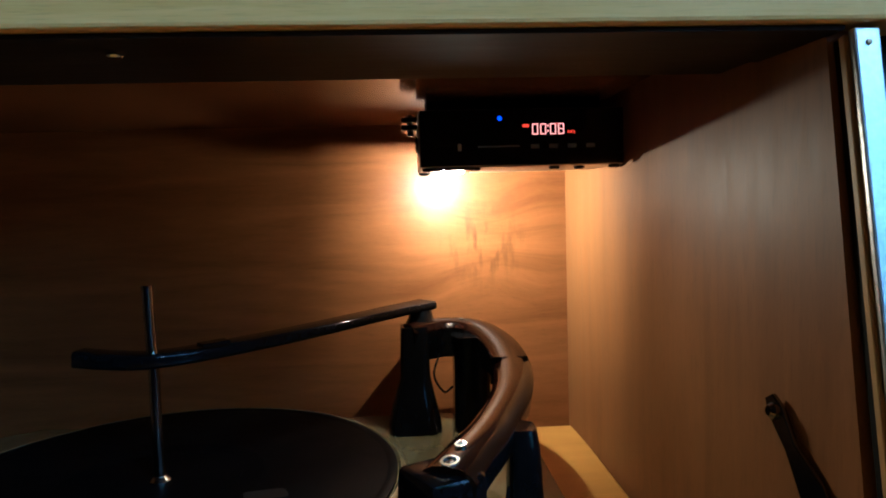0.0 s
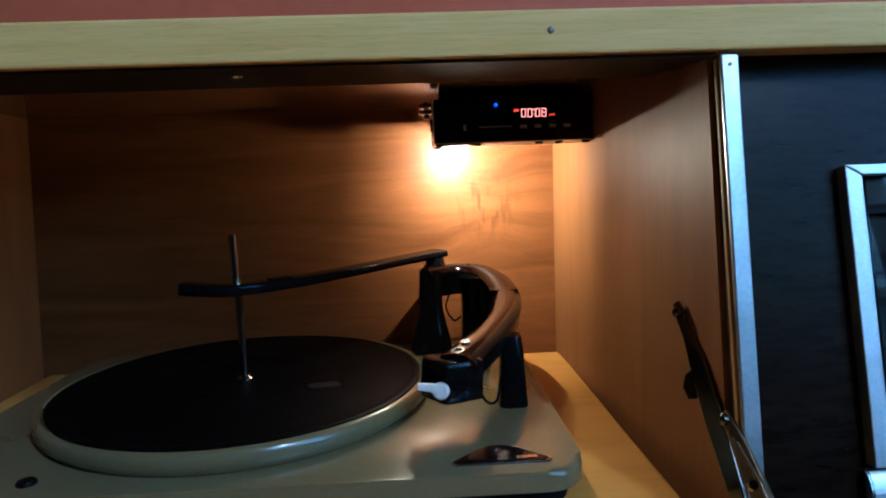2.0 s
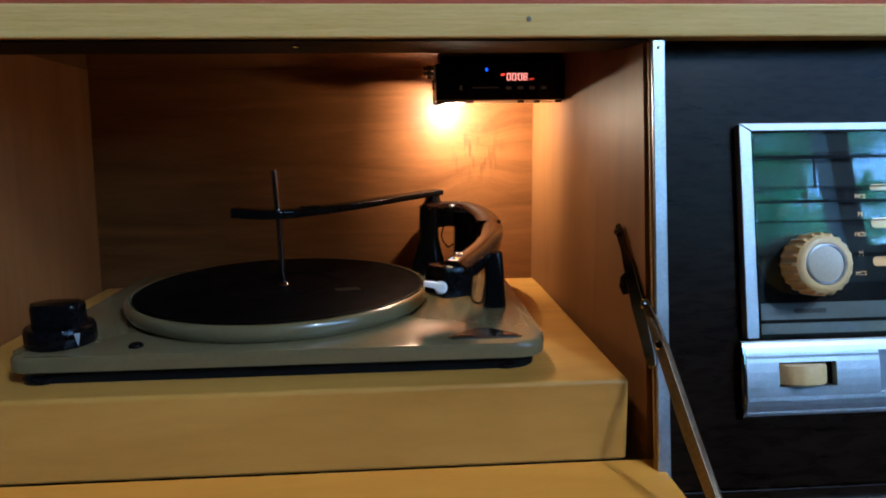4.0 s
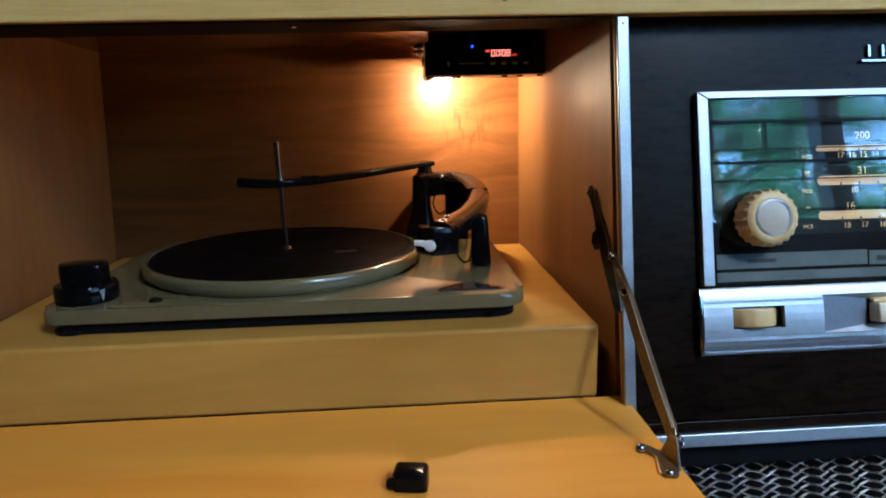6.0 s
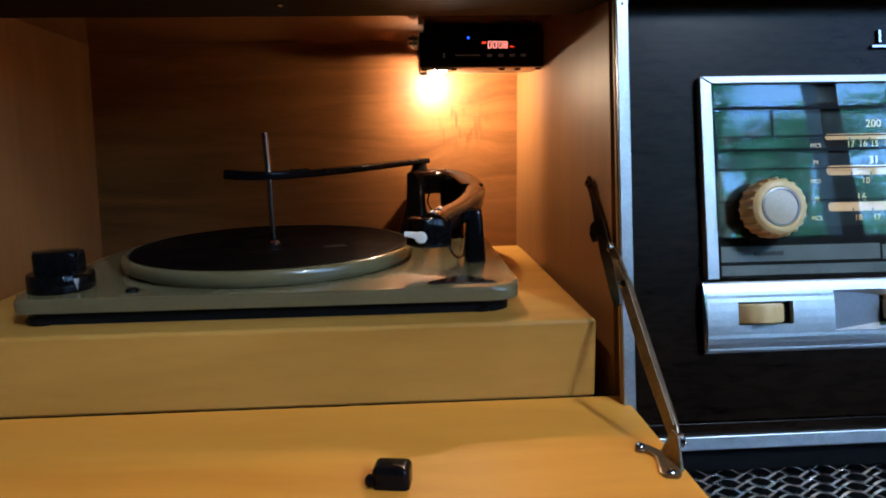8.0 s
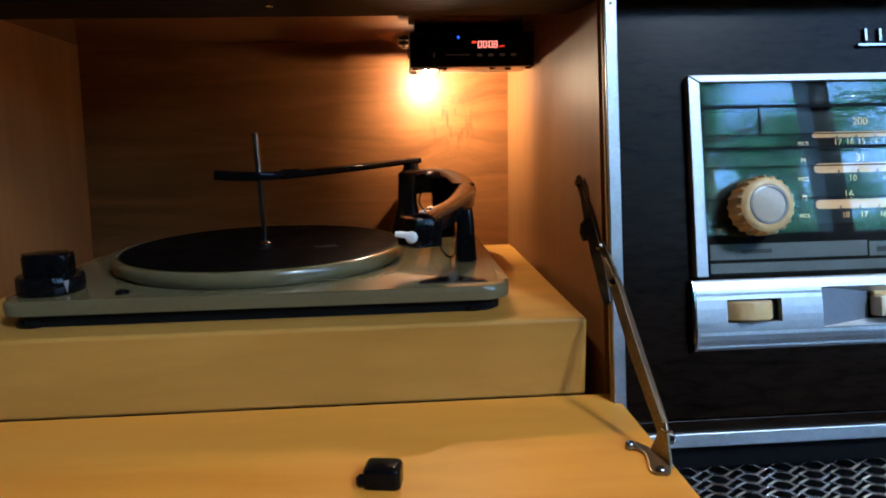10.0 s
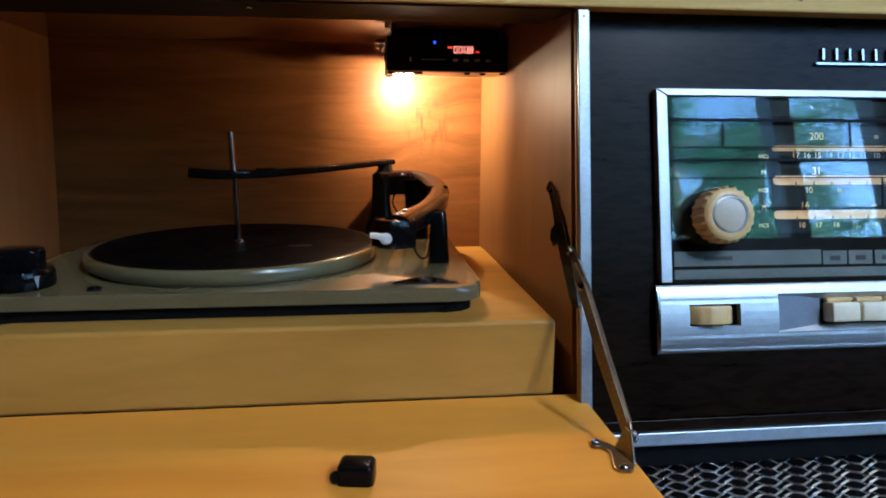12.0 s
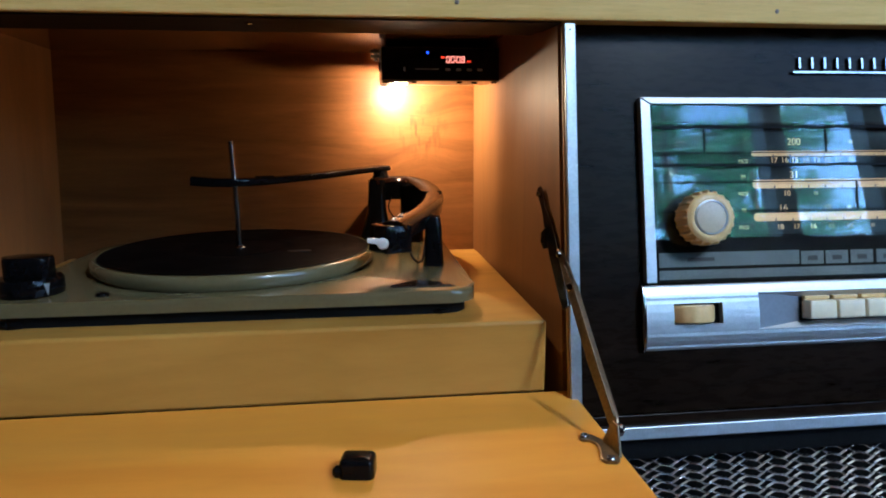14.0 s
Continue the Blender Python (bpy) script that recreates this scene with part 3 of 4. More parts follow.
for v, h in ((0.1275, 0.0040), (0.1034, 0.0068), (0.0774, 0.0064)):
    sc = part("scale_bar", plate([(x + 0.3105, y + v) for x, y in rounded(0.280, h, h * 0.45)], -0.0040, -0.0036), DIAL_CREAM, dial, "cream wavelength scale bar")
    sc.data.transform(Matrix.Rotation(radians(90), 4, 'X'))
    for i in range(9):
        part("scale_mark", box(0.1880 + i * 0.0145, 0.1892 + i * 0.0145, 0.0033, 0.0037, v - h * 0.75, v - h * 0.2), DIAL_INK, dial)


def dial_text(text, u, v, size, mat=None):
    lettering("scale_lettering", text, size, mat or DIAL_CREAM, dial, pose(u, 0.0040, v, 90, 0, 0))


for text, u, v, s in (("MCS", 0.1635, 0.1214, 0.0040), ("M", 0.1630, 0.1093, 0.0046), ("MCS", 0.1624, 0.0958, 0.0040), ("M", 0.1626, 0.0828, 0.0046),
                      ("MCS", 0.1620, 0.0694, 0.0040), ("200", 0.2069, 0.1366, 0.0078), ("450", 0.3052, 0.1358, 0.0078), ("17", 0.1894, 0.1222, 0.0062),
                      ("16", 0.1985, 0.1222, 0.0062), ("15", 0.2072, 0.1222, 0.0062), ("31", 0.2060, 0.1103, 0.0078), ("49", 0.3024, 0.1090, 0.0078),
                      ("10", 0.1992, 0.0958, 0.0062), ("16", 0.1955, 0.0840, 0.0078), ("18", 0.1925, 0.0694, 0.0058), ("17", 0.2062, 0.0694, 0.0058),
                      ("16", 0.2205, 0.0694, 0.0058), ("13", 0.3040, 0.0694, 0.0058), ("25", 0.3095, 0.0840, 0.0078)):
    dial_text(text, u, v, s)
for text, u, v, s in (("14", 0.2166, 0.1222, 0.0062), ("13", 0.2258, 0.1222, 0.0062), ("12", 0.2350, 0.1222, 0.0062), ("11", 0.2444, 0.1222, 0.0062), ("10", 0.2557, 0.1222, 0.0062), ("18", 0.3010, 0.1222, 0.0062),
                      ("19", 0.2330, 0.0840, 0.0062), ("15", 0.2360, 0.0694, 0.0058), ("14", 0.2520, 0.0694, 0.0058)):
    dial_text(text, u, v, s, DIAL_DIM)
for u, v in ((0.252, 0.0840), (0.272, 0.0694), (0.224, 0.0958), (0.256, 0.1366)):
    part("scale_stroke", box(u - 0.0017, u + 0.0017, 0.0037, 0.0041, v - 0.0013, v + 0.0013), DIAL_DIM, dial)
part("band_plate", box(0.0912, 0.2072, 0.0040, 0.0045, 0.0400, 0.0510), DIAL_GREY, dial, "grey printed strip")
part("band_stroke", box(0.114, 0.136, 0.0036, 0.0040, 0.0440, 0.0470), DIAL_INK, dial)
part("band_plate", box(0.0912, 0.5000, 0.0040, 0.0045, 0.0305, 0.0375), DIAL_GREY, dial)
for i, u in enumerate((0.2185, 0.2395, 0.2612, 0.2838, 0.3055)):
    cell = part("band_cell", box(u - 0.0096, u + 0.0096, 0.0040, 0.0045, 0.0396, 0.0500), DIAL_GREY, dial)
    part("band_stroke", box(u - 0.004, u + 0.004, 0.0036, 0.0040, 0.0425, 0.0462), DIAL_INK, dial)

# tuning knob: fluted cream skirt with a metal cap
FL = 20


def flutes(a, k):
    return 1.0 + (0.045 * (1 if math.cos(FL * a) > 0.2 else -1) if 1 <= k <= 3 else 0)


KC = (0.1225, 0.0, 0.0765)
knob = part("tuning_knob", lathe([(0.0190, 0.001), (0.0195, 0.002), (0.0198, 0.009), (0.0196, 0.0160), (0.0186, 0.0182), (0.0170, 0.0197), (0.0150, 0.0204), (0.0136, 0.0203), (0.0130, 0.0192), (0.0128, 0.0175)],
                                 KC, (0, -1, 0), 160, flutes), CREAM, radio, "fluted cream tuning knob", True)
part("cap", lathe([(0.0119, 0.0170), (0.0119, 0.0192), (0.0114, 0.0200), (0.0070, 0.0206), (0.0030, 0.0208)], KC, (0, -1, 0), 48), CAP, knob, "satin metal cap", True)
part("cap_ring", lathe([(0.0121, 0.0172), (0.0129, 0.0185), (0.0129, 0.0204), (0.0123, 0.0206), (0.0120, 0.0194)], KC, (0, -1, 0), 48), ALU, knob, "bright metal ring", True)
part("spindle", lathe([(0.006, -0.0045), (0.006, 0.0012)], KC, (0, -1, 0), 16), BLACK_MATT, knob)

# bowed aluminium control panel with a wheel slot and a key recess
PU = sorted([0.0772, 0.0785, 0.1000, 0.1395, 0.1695, 0.3300, 0.52])
PV = [-0.0235, -0.0228, -0.0200, -0.0165, -0.0130, -0.0095, -0.0040, 0.0005, 0.0060, 0.0120, 0.0187, 0.0220, 0.0250, 0.0262]


def bow(v):
    s = (v - 0.0015) / 0.0249
    return 0.0044 - 0.0050 * math.sqrt(max(0.0, 1 - s * s * 0.98))


bm = bmesh.new()
grid = [[bm.verts.new((u, bow(v), v)) for v in PV] for u in PU]
for i in range(len(PU) - 1):
    for j in range(len(PV) - 1):
        wheel_hole = abs(PU[i] - 0.1000) < 1e-6 and -0.0041 < PV[j] < 0.0119
        key_hole = abs(PU[i] - 0.1695) < 1e-6 and -0.0096 < PV[j] < 0.0186
        if not (wheel_hole or key_hole):
            bm.faces.new((grid[i][j], grid[i + 1][j], grid[i + 1][j + 1], grid[i][j + 1]))
ext = bmesh.ops.extrude_face_region(bm, geom=bm.faces[:])
for v in ext["geom"]:
    if isinstance(v, bmesh.types.BMVert):
        v.co.y = max(v.co.y + 0.001, 0.0058)
panel = part("control_panel", bm, ALU, radio, "bowed brushed aluminium plate")
part("panel_end", sweep([(0.0765, bow(v) - 0.0006, v) for v in PV], rounded(0.0022, 0.0016, 0.0006, 2), (0, 1, 0)), CHROME, panel)
for v0, v1 in ((-0.0130, -0.0105), (0.0035, 0.0062), (0.0150, 0.0168), (-0.0215, -0.0200)):
    part("brushed_band", box(0.0785, 0.1690 if v0 > -0.01 else 0.52, bow((v0 + v1) / 2) - 0.00025, bow((v0 + v1) / 2) + 0.0006, v0, v1), STRIP, panel) if not (-0.004 < v0 < 0.012) else None
part("slot_lining", box(0.0995, 0.1400, 0.0050, 0.0058, -0.0045, 0.0125), BLACK_MATT, panel)
part("thumb_wheel", lathe([(0.0168, -0.0068), (0.0180, -0.0060), (0.0184, -0.0045), (0.0184, 0.0045), (0.0180, 0.0060), (0.0168, 0.0068)], (0.1175, 0.0105, 0.0038), (0, 0, 1), 96, lambda a, k: 1 + 0.012 * abs(math.cos(7 * a))), CREAM, panel, "cream thumb wheel", True)
for pts, nm in (([(0.1695, 0.002, -0.0095), (0.2065, 0.0054, -0.0050), (0.2065, 0.0054, 0.0140), (0.1695, 0.002, 0.0187)], "recess_side"),
                ([(0.1695, 0.002, 0.0187), (0.2065, 0.0054, 0.0140), (0.3300, 0.0054, 0.0140), (0.3300, 0.002, 0.0187)], "recess_top"),
                ([(0.1695, 0.002, -0.0095), (0.3300, 0.002, -0.0095), (0.3300, 0.0054, -0.0050), (0.2065, 0.0054, -0.0050)], "recess_floor")):
    bm = bmesh.new()
    f = bm.faces.new([bm.verts.new(p) for p in pts])
    e = bmesh.ops.extrude_face_region(bm, geom=[f])
    for v in e["geom"]:
        if isinstance(v, bmesh.types.BMVert):
            v.co.y += 0.0005
    part(nm, bm, RECESS if nm == "recess_side" else ALU, panel)
part("recess_back", box(0.2066, 0.3305, 0.0050, 0.0059, -0.0050, 0.0140), BLACK_MATT, panel)
for i in range(5):
    u = 0.2085 + 0.0243 * i
    key = part("push_key", box(u, u + 0.0226, -0.0060, 0.0098, -0.0032, 0.0112, 0.0016, 3), IVORY, panel, "ivory push key", True)
    part("key_shoulder", box(u + 0.0006, u + 0.0220, 0.0012, 0.0095, 0.0113, 0.0146, 0.0010), CREAM, panel)

# maker's name as plain raised metal strokes over a bar
plate_name = part("name_plate", box(0.2090, 0.3110, 0.0032, 0.0058, 0.1918, 0.1940, 0.0004), CHROME, radio, "raised bright metal bar")
for i in range(9):
    u = 0.2125 + i * 0.0109
    part("stroke", box(u + 0.0020, u + 0.0044, 0.0036, 0.0058, 0.1957, 0.2052, 0.0004), CHROME, plate_name)

# woven metal grille: two families of wires that slope across in front at each column and run back behind
bm = bmesh.new()
PITCH, H = 0.0236, 0.0066
FRONT, BEHIND = 0.0112, 0.0156
# flattened strand, its broad face turned up and forward
STRAND = [(0.84 * w - 0.54 * n, 0.54 * w + 0.84 * n) for w, n in ((-0.0009, -0.0001), (-0.0007, 0.0004), (0.0007, 0.0004), (0.0009, -0.0001), (0.0006, -0.0005), (-0.0006, -0.0005))]
for r in range(30):
    for slope, z in ((-1, -0.1085 - r * H), (1, -0.1085 - (r + 0.5) * H)):
        pts = []
        for c in range(18):
            x = 0.006 + c * PITCH + 0.0006 * slope
            pts += [(x - 0.0038, FRONT + 0.0008, z - slope * 0.0021), (x - 0.0030, FRONT, z - slope * 0.0019), (x + 0.0030, FRONT, z + slope * 0.0019), (x + 0.0038, FRONT + 0.0008, z + slope * 0.0021),
                    (x + 0.0085, BEHIND, z + slope * 0.0015), (x + PITCH - 0.0085, BEHIND, z - slope * 0.0015)]
        add_sweep(bm, pts, STRAND, (0, -1.0, 0.2))
part("grille", bm, MESH_STEEL, radio, "interlaced bright metal grille")

# ---- the record changer ----
DZ = 0.0205
changer = thing("record_changer", "grey-beige automatic record changer on its wooden platform", "record player")
outline = []
for cx, cy, r, a0 in ((-0.0455 - 0.036, 0.298 - 0.040, 0.036, 0), (-0.413 + 0.030, 0.298 - 0.030, 0.030, 90), (-0.413 + 0.016, 0.0235 + 0.016, 0.016, 180), (-0.0455 - 0.022, 0.0235 + 0.022, 0.022, 270)):
    for i in range(9):
        a = radians(a0 + 90 * i / 8)
        outline.append((cx + r * math.cos(a), cy + r * math.sin(a)))
part("deck_plate", plate(outline, 0.0098, DZ, 0.0045, 4), ENAMEL, changer, "glossy grey-beige enamelled deck", True)
# black slab fills the gap under the deck in place of its shade
part("under_deck_shade", plate([(x - 0.2280, y + 0.1600) for x, y in rounded(0.350, 0.262, 0.018, 5)], 0.0002, 0.0105), BLACK_MATT, changer)
for x, y in ((-0.3930, 0.0400), (-0.075, 0.042), (-0.380, 0.275), (-0.085, 0.268)):
    part("spring_foot", lathe([(0.014, 0.0001), (0.0145, 0.003), (0.012, 0.006), (0.012, 0.0099)], (x, y, 0), (0, 0, 1), 24), BLACK, changer, smooth=True)
PC = (-0.2510, 0.1635, 0)
platter = part("platter", lathe([(0.118, DZ - 0.0005), (0.1245, DZ + 0.0006), (0.1272, 0.0245), (0.1276, 0.0285), (0.1270, 0.0315), (0.1252, 0.0333), (0.1230, 0.0336), (0.1216, 0.0322)], PC, steps=160), ENAMEL, changer, "grey-beige platter with rounded rim", True)


def groove_profile():
    prof = [(0.1212, 0.0324), (0.1212, 0.0338), (0.1204, 0.0342), (0.1165, 0.0342)]
    r = 0.1160
    while r > 0.052:
        prof += [(r, 0.0340), (r - 0.0007, 0.03415)]
        r -= 0.0021
    return prof + [(0.050, 0.0341), (0.048, 0.0338), (0.010, 0.0338)]


record = tagged(part("record", lathe(groove_profile(), PC, steps=144), RUBBER, None, "", True), "black grooved record lying on the platter", "record")
part("disc_label", lathe([(0.040, 0.0337), (0.040, 0.03415), (0.006, 0.03415)], PC, steps=64), RUBBER, record)
part("spindle_base", lathe([(0.0052, 0.0340), (0.0052, 0.0350), (0.0040, 0.0362), (0.0033, 0.037)], (-0.2505, 0.1610, 0), steps=24), CHROME, changer, smooth=True)
pst = spline([(-0.2506, 0.1612, 0.034), (-0.2514, 0.1622, 0.066), (-0.2520, 0.1640, 0.094), (-0.2530, 0.1650, 0.104), (-0.2542, 0.1662, 0.134)], 6)
part("spindle_post", sweep(pst, ring_section(0.0027, 14), (0, 1, 0)), DARK_STEEL, changer, "tall metal record spindle", True)

# record steadying arm across the spindle
path = spline([(-0.2915, 0.1705, 0.0975), (-0.272, 0.1672, 0.0962), (-0.252, 0.1675, 0.0958), (-0.222, 0.190, 0.0958), (-0.180, 0.226, 0.0974), (-0.140, 0.262, 0.0998), (-0.108, 0.288, 0.1018)], 6)
sec = []
for i in range(len(path)):
    w = 0.0125 + 0.0085 * i / len(path)
    sec.append(rounded(w, 0.0086 - 0.0030 * i / len(path), 0.0020, 3))
part("steadying_arm", sweep(path, sec), BLACK, changer, "dark curved record steadying arm", True)
part("arm_notch", sweep(path[16:19] + np.array((0, 0, 0.0034)), rounded(0.010, 0.003, 0.001, 2)), BLACK, changer)
part("arm_collar", lathe([(0.0095, 0.0890), (0.0105, 0.0905), (0.0085, 0.0940), (0.0075, 0.0990)], (-0.113, 0.280, 0), steps=28), BLACK, changer, smooth=True)


def tapered(name, sections, label=""):
    """An upright column from (x, y, z, width, depth) stations."""
    bm = bmesh.new()
    rings = [[bm.verts.new((x + a, y + b, z)) for a, b in rounded(w, d, min(w, d) * 0.28, 4)] for x, y, z, w, d in sections]
    n = len(rings[0])
    for a, b in zip(rings, rings[1:]):
        for i in range(n):
            bm.faces.new((a[i], a[(i + 1) % n], b[(i + 1) % n], b[i]))
    bm.faces.new(list(reversed(rings[0])))
    bm.faces.new(rings[-1])
    return part(name, bm, BLACK, changer, label, True)


tapered("arm_column", [(-0.119, 0.266, DZ, 0.036, 0.036), (-0.119, 0.266, 0.030, 0.034, 0.034), (-0.1185, 0.268, 0.042, 0.027, 0.027), (-0.118, 0.270, 0.056, 0.0205, 0.022), (-0.118, 0.272, 0.0895, 0.0185, 0.020)], "flared black support column")
tapered("pivot_column", [(-0.080, 0.266, DZ, 0.026, 0.034), (-0.080, 0.266, 0.050, 0.024, 0.030), (-0.079, 0.266, 0.066, 0.026, 0.030), (-0.078, 0.266, 0.084, 0.030, 0.034)], "black tone arm pivot column")
tapered("arm_rest", [(-0.0700, 0.1240, DZ, 0.0185, 0.019), (-0.0700, 0.1240, 0.034, 0.0165, 0.018), (-0.0700, 0.1255, 0.056, 0.0145, 0.016), (-0.0705, 0.1290, 0.0650, 0.0140, 0.015)], "black tone arm rest")
# tone arm: a wide curved brown shell
tp = spline([(-0.122, 0.268, 0.0840), (-0.098, 0.280, 0.0850), (-0.076, 0.273, 0.0840), (-0.0645, 0.245, 0.0805), (-0.0620, 0.207, 0.0755), (-0.0685, 0.164, 0.0705), (-0.0835, 0.125, 0.0655), (-0.0990, 0.095, 0.0625), (-0.1090, 0.0755, 0.0605)], 6)
secs, lows = [], []
for i in range(len(tp)):
    f = i / (len(tp) - 1)
    w = 0.0178 + 0.0042 * math.sin(math.pi * f) + 0.007 * max(0, f - 0.72) / 0.28
    h = 0.0135 + 0.003 * max(0, f - 0.6)
    low = -0.018 if f < 0.35 else (-0.018 + 0.009 * (f - 0.35) / 0.25 if f < 0.6 else -0.009)
    secs.append([(-w * 0.49, h * 0.08), (-w / 2, h * 0.17), (-w * 0.42, h * 0.36), (-w * 0.24, h * 0.53), (0, h * 0.58), (w * 0.24, h * 0.53), (w * 0.42, h * 0.36), (w / 2, h * 0.17), (w * 0.49, h * 0.08)])
    lows.append([(-w * 0.42, low), (-w * 0.50, h * 0.10), (0, h * 0.3), (w * 0.50, h * 0.10), (w * 0.40, low)])
arm = part("tone_arm", sweep(tp, secs), BAKELITE, changer, "glossy dark brown curved tone arm", True)
# separate black sides put the shade below the shell into colour
part("arm_side_shade", sweep(tp, lows), BLACK, arm, "lower side of the brown arm, black as its shade")
hd = hexa([(-0.1310, 0.0850, 0.0415), (-0.1160, 0.0635, 0.0415), (-0.0930, 0.0730, 0.0415), (-0.1030, 0.1010, 0.0415),
           (-0.1290, 0.0880, 0.0655), (-0.1155, 0.0645, 0.0655), (-0.0925, 0.0740, 0.0655), (-0.1020, 0.1020, 0.0655)], 0.003)
part("pickup_head", hd, BLACK, arm, "black pickup head", True)
part("arm_joint", box(-0.0752, -0.0532, 0.1985, 0.1998, 0.0660, 0.0822, 0.0004), BLACK, arm)
for c, r in (((-0.1075, 0.0790, 0.0690), 0.0040), ((-0.1020, 0.0920, 0.0708), 0.0026), ((-0.0850, 0.2760, 0.0918), 0.0022)):
    h = part("arm_screw", lathe([(r, -0.001), (r, 0.0008), (r * 0.7, 0.0008), (r * 0.6, -0.0004), (r * 0.2, -0.0006)], c, (-0.1, -0.15, 1), 20), CHROME, arm, smooth=True)
cart = part("stylus_lever", lathe([(0.0042, 0), (0.0048, 0.0008), (0.0048, 0.0026), (0.0036, 0.0038)], (-0.1180, 0.0640, 0.0515), (-0.25, -1, 0.1), 20), WHITE, arm, "white plastic stylus lever", True)
part("lever_tab", sweep([(-0.1170, 0.0615, 0.0520), (-0.1240, 0.0618, 0.0540), (-0.1310, 0.0622, 0.0548)], [rounded(0.0028, 0.0062, 0.001, 2), rounded(0.0026, 0.0050, 0.001, 2), rounded(0.002, 0.0040, 0.0008, 2)]), WHITE, cart, smooth=True)
part("pickup_wire", sweep(spline([(-0.098, 0.100, 0.050), (-0.090, 0.106, 0.030), (-0.082, 0.112, 0.027), (-0.078, 0.120, 0.040)], 6), ring_section(0.0009, 8)), BLACK, changer, smooth=True)
part("pivot_wire", sweep(spline([(-0.102, 0.258, 0.072), (-0.106, 0.250, 0.060), (-0.100, 0.246, 0.050), (-0.094, 0.250, 0.052)], 6), ring_section(0.0008, 8)), BLACK, changer, smooth=True)

# maker's badge: black triangular plate with a bright edge and plain bars
badge_out = [(-0.1150, 0.0370), (-0.1130, 0.0345), (-0.0650, 0.0345), (-0.0625, 0.0370), (-0.0640, 0.0395), (-0.0790, 0.0530), (-0.0830, 0.0560), (-0.0890, 0.0570), (-0.0950, 0.0560), (-0.0990, 0.0530), (-0.1135, 0.0395)]
badge = part("badge", plate(badge_out, DZ, DZ + 0.0012, 0.0004), CHROME, changer, "black triangular badge with bright edge")
inner = [(-0.0888 + (x + 0.0888) * 0.92, 0.0435 + (y - 0.0435) * 0.86) for x, y in badge_out]
part("badge_field", plate(inner, DZ + 0.0010, DZ + 0.0016), BLACK, badge)
for x0, x1, y0, y1 in ((-0.108, -0.097, 0.0375, 0.0405), (-0.081, -0.070, 0.0375, 0.0405), (-0.0940, -0.0835, 0.0368, 0.0385)):
    part("badge_stroke", box(x0, x1, y0, y1, DZ + 0.0014, DZ + 0.0019), CHROME, badge)
part("badge_stroke", lathe([(0.0048, DZ + 0.0014), (0.0048, DZ + 0.0019), (0.0034, DZ + 0.0019), (0.0034, DZ + 0.0017)], (-0.0888, 0.0462, 0), steps=24), CHROME, badge)
screw("deck_screw", changer, (-0.3315, 0.0410, DZ - 0.0002), (0, 0, 1), 0.0050, BLACK, "dark screw in the deck")

# selector knob
KC = (-0.3885, 0.0560, 0)
sk = part("selector_knob", lathe([(0.0222, DZ + 0.0002), (0.0230, DZ + 0.002), (0.0228, 0.0322), (0.0218, 0.0340), (0.0180, 0.0346)], KC, steps=64, ripple=lambda a, k: 1 + 0.008 * math.cos(18 * a)), BLACK, changer, "round black selector knob", True)
bm = plate([(x + KC[0] - 0.0005, y + KC[1] + 0.0010) for x, y in rounded(0.0345, 0.0200, 0.007, 5)], 0.0342, 0.0496, 0.003, 3)
part("knob_grip", bm, BLACK, sk, smooth=True)
bm = bmesh.new()
a1 = radians(-39)
for da, z in ((-4.8, 0.0312), (4.8, 0.0312), (0, 0.0222)):
    a = a1 + radians(da)
    bm.verts.new((KC[0] + 0.0240 * math.cos(a), KC[1] + 0.0240 * math.sin(a), z))
bm.verts.ensure_lookup_table()
tf = bm.faces.new(bm.verts[:])
e = bmesh.ops.extrude_face_region(bm, geom=[tf])
for v in e["geom"]:
    if isinstance(v, bmesh.types.BMVert):
        v.co -= Vector((math.cos(a1), math.sin(a1), 0)) * 0.0015
part("pointer", bm, GREY_PRINT, sk, "white pointer mark")

# ---- the player box hung under the top, and its lamp ----
BX0, BX1, BY0, BY1, BZ0, BZ1 = -0.1125, 0.0065, 0.203, 0.262, 0.1922, 0.2252
player = thing("media_player", "black media player box with lit red digits hung under the top", "media player")
part("case", box(BX0, BX1, BY0 + 0.0015, BY1, BZ0, BZ1, 0.0012), BOX_METAL, player, "brown satin metal case")
front = part("front_panel", box(BX0 + 0.0005, BX1 - 0.0005, BY0 - 0.0005, BY0 + 0.0014, BZ0 + 0.0005, BZ1 - 0.0005, 0.0004), ACRYLIC, player, "glossy black front")
part("mounting", box(BX0 + 0.006, BX1 - 0.006, BY0 + 0.026, BY1 - 0.004, BZ1 + 0.0002, 0.2331), BLACK_MATT, player)
yF = BY0 - 0.0012


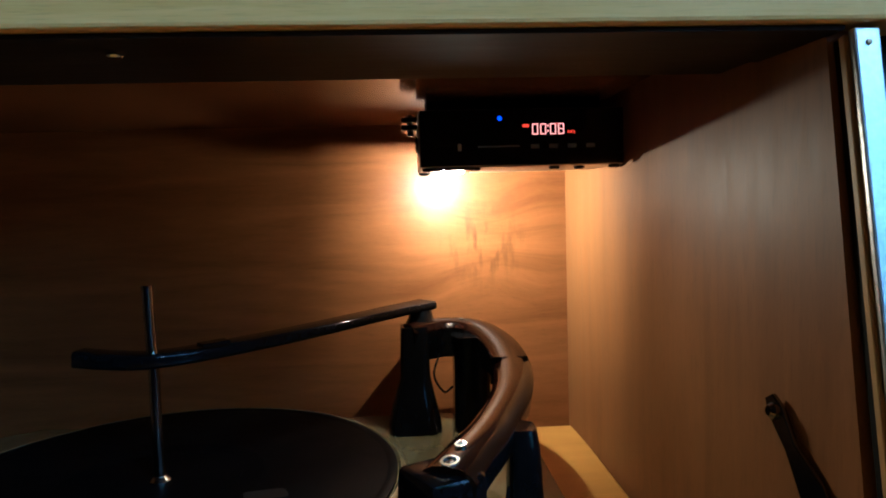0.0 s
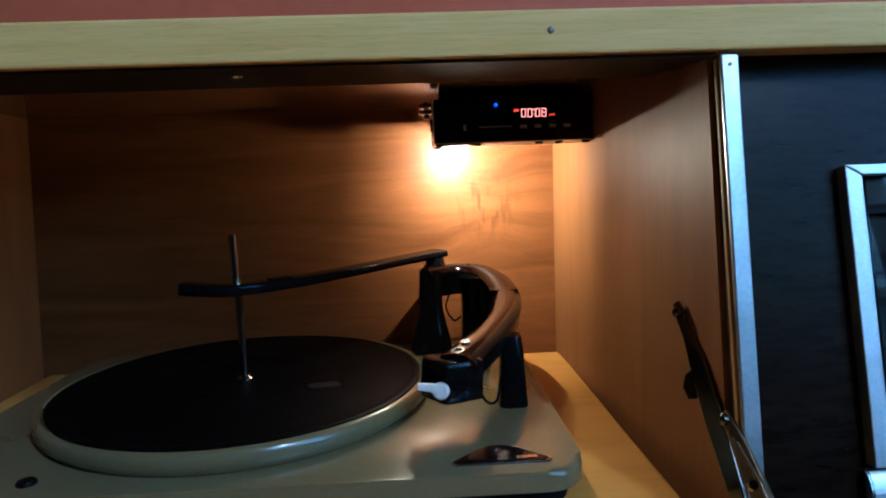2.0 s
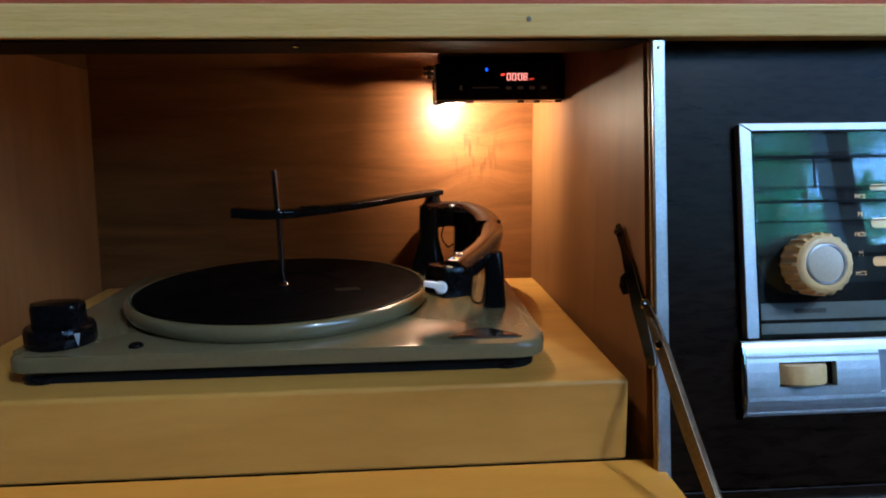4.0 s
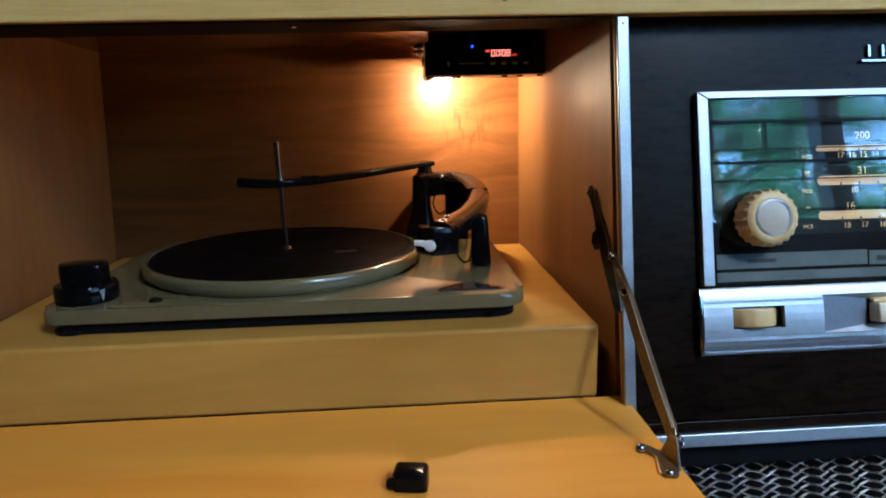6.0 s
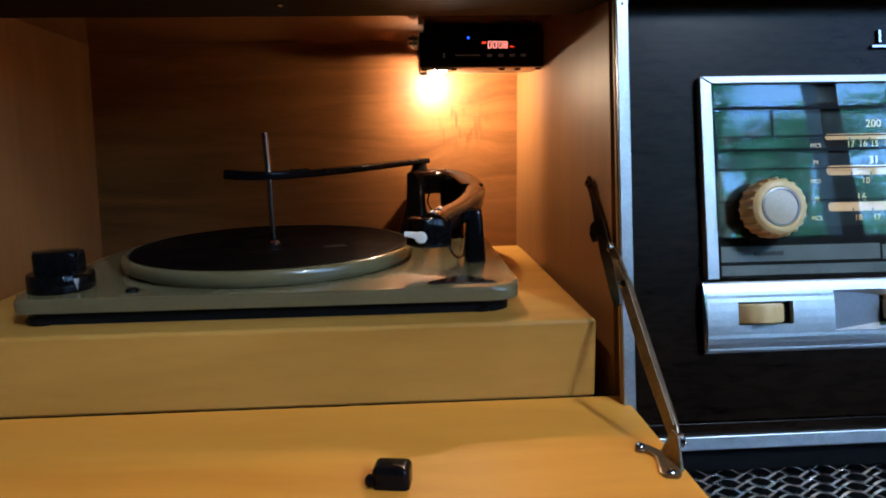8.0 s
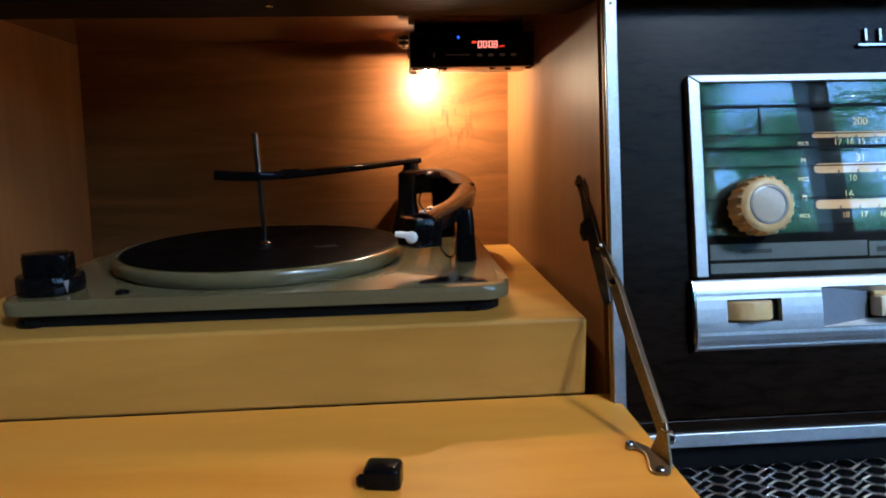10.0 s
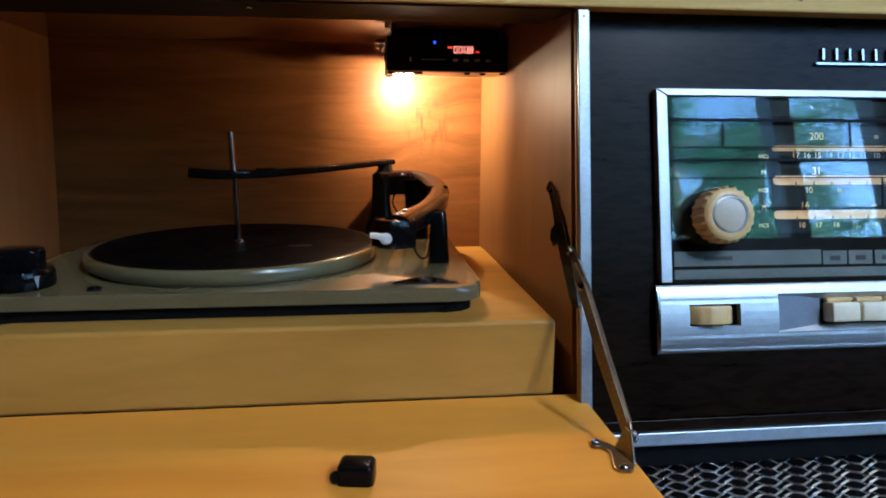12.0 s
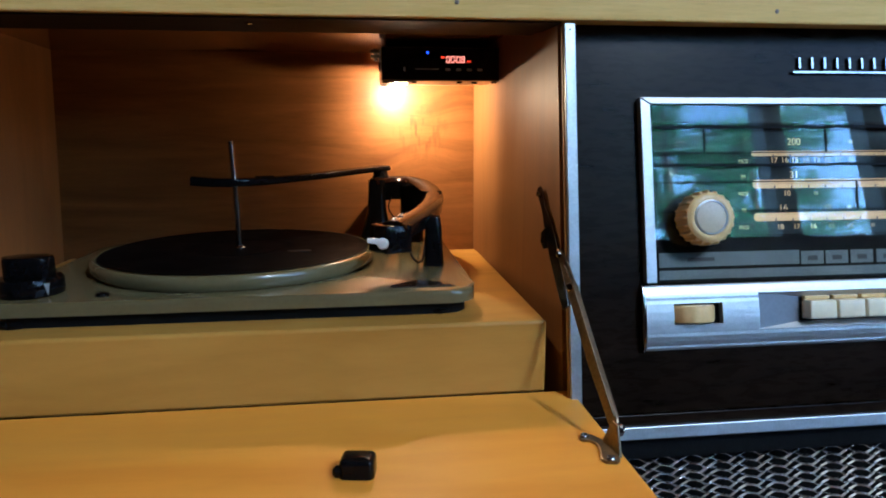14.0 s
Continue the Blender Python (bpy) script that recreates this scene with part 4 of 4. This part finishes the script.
def segment_digit(ch, x, z, w, h):
    on = {"0": "abcdef", "8": "abcdefg", "1": "bc"}[ch]
    t = w * 0.15
    bm = bmesh.new()
    for s in on:
        x0, x1, z0, z1 = {"a": (-w / 2 + t * 0.6, w / 2 - t * 0.6, h / 2 - t, h / 2), "g": (-w / 2 + t * 0.6, w / 2 - t * 0.6, -t / 2, t / 2), "d": (-w / 2 + t * 0.6, w / 2 - t * 0.6, -h / 2, -h / 2 + t),
                          "f": (-w / 2, -w / 2 + t, t * 0.3, h / 2 - t * 0.5), "b": (w / 2 - t, w / 2, t * 0.3, h / 2 - t * 0.5),
                          "e": (-w / 2, -w / 2 + t, -h / 2 + t * 0.5, -t * 0.3), "c": (w / 2 - t, w / 2, -h / 2 + t * 0.5, -t * 0.3)}[s]
        add_box(bm, x + x0, x + x1, yF, yF + 0.0006, z + z0, z + z1)
    part("digit", bm, LED_RED, front, "lit red seven-segment digit")


for ch, x in (("0", -0.0458), ("0", -0.0411), ("0", -0.0354), ("8", -0.0307)):
    segment_digit(ch, x, 0.2130, 0.0034, 0.0062)
bm = bmesh.new()
for z in (0.2114, 0.2144):
    add_box(bm, -0.0386, -0.0379, yF, yF + 0.0006, z, z + 0.0009)
part("colon", bm, LED_RED, front)
part("icon", box(-0.0530, -0.0494, yF, yF + 0.0006, 0.2142, 0.2158), LED_RED_SMALL, front)
lettering("icon_lettering", "MP3", 0.0024, LED_RED_SMALL, front, pose(-0.0247, yF + 0.0002, 0.2110, 90, 0, 0))
part("status_light", lathe([(0.0013, 0), (0.0012, 0.0004), (0.0006, 0.0008)], (-0.0662, yF + 0.0006, 0.2195), (0, -1, 0), 16), LED_BLUE, front, "small blue status light", True)
for i in range(4):
    part("button", box(-0.0485 + i * 0.0108, -0.0435 + i * 0.0108, yF, yF + 0.0008, 0.2020, 0.2044, 0.0003), GREY_PRINT, front, "small grey button")
part("card_slot", box(-0.0790, -0.0550, yF + 0.0003, yF + 0.0008, 0.2032, 0.2040), GREY_PRINT, front)
part("usb_mark", box(-0.0905, -0.0885, yF + 0.0003, yF + 0.0008, 0.2015, 0.2055), GREY_PRINT, front)
for x, y in ((-0.1080, 0.209), (-0.1085, 0.256), (-0.0800, 0.210), (-0.0170, 0.215), (-0.0330, 0.2115), (0.0020, 0.209)):
    part("foot", lathe([(0.0032, 0), (0.0032, 0.0012), (0.0024, 0.0018)], (x, y, BZ0), (0, 0, -1), 16), BLACK, player, smooth=True)
for z in (0.2165, 0.2212):
    part("clamp", box(-0.1225, -0.1120, 0.2260, 0.2380, z, z + 0.0034, 0.0008), BLACK, player)
part("clamp_screw", lathe([(0.002, 0.2135), (0.002, 0.2262)], (-0.1170, 0.232, 0), steps=12), BLACK, player)
part("side_jack", lathe([(0.0050, 0), (0.0050, 0.0014), (0.0034, 0.0020)], (BX0, 0.2250, 0.2075), (-1, 0, 0), 20), BLACK, player, smooth=True)

lamp = thing("lamp", "small lit warm lamp fixed under the player box", "lamp")
part("socket", box(-0.1060, -0.0810, 0.2045, 0.2560, BZ0 - 0.0016, BZ0 - 0.0001, 0.0006), BLACK, lamp, "dark lamp plate")
for at, k in ((LAMP, 1.0), (LAMP_FRONT, 0.7)):
    part("bulb", lathe([(0.0062 * k, 0), (0.0060 * k, 0.0006), (0.0045 * k, 0.0012), (0.002 * k, 0.0014)], (at[0], at[1], BZ0 - 0.0017), (0, 0, -1), 24), BULB, lamp, "glowing bulb", True)
# small patch on the record, a little lighter than the vinyl
part("disc_patch", plate([(-0.193 + x * 0.9 - y * 0.45, 0.138 + y + x * 0.15) for x, y in rounded(0.022, 0.010, 0.003, 3)], 0.0338, 0.0345), material("patch_tone", (0.007, 0.006, 0.0045), 0.4, 0.0, 0.1, 400, 0.4), record, "slightly lighter patch on the record")
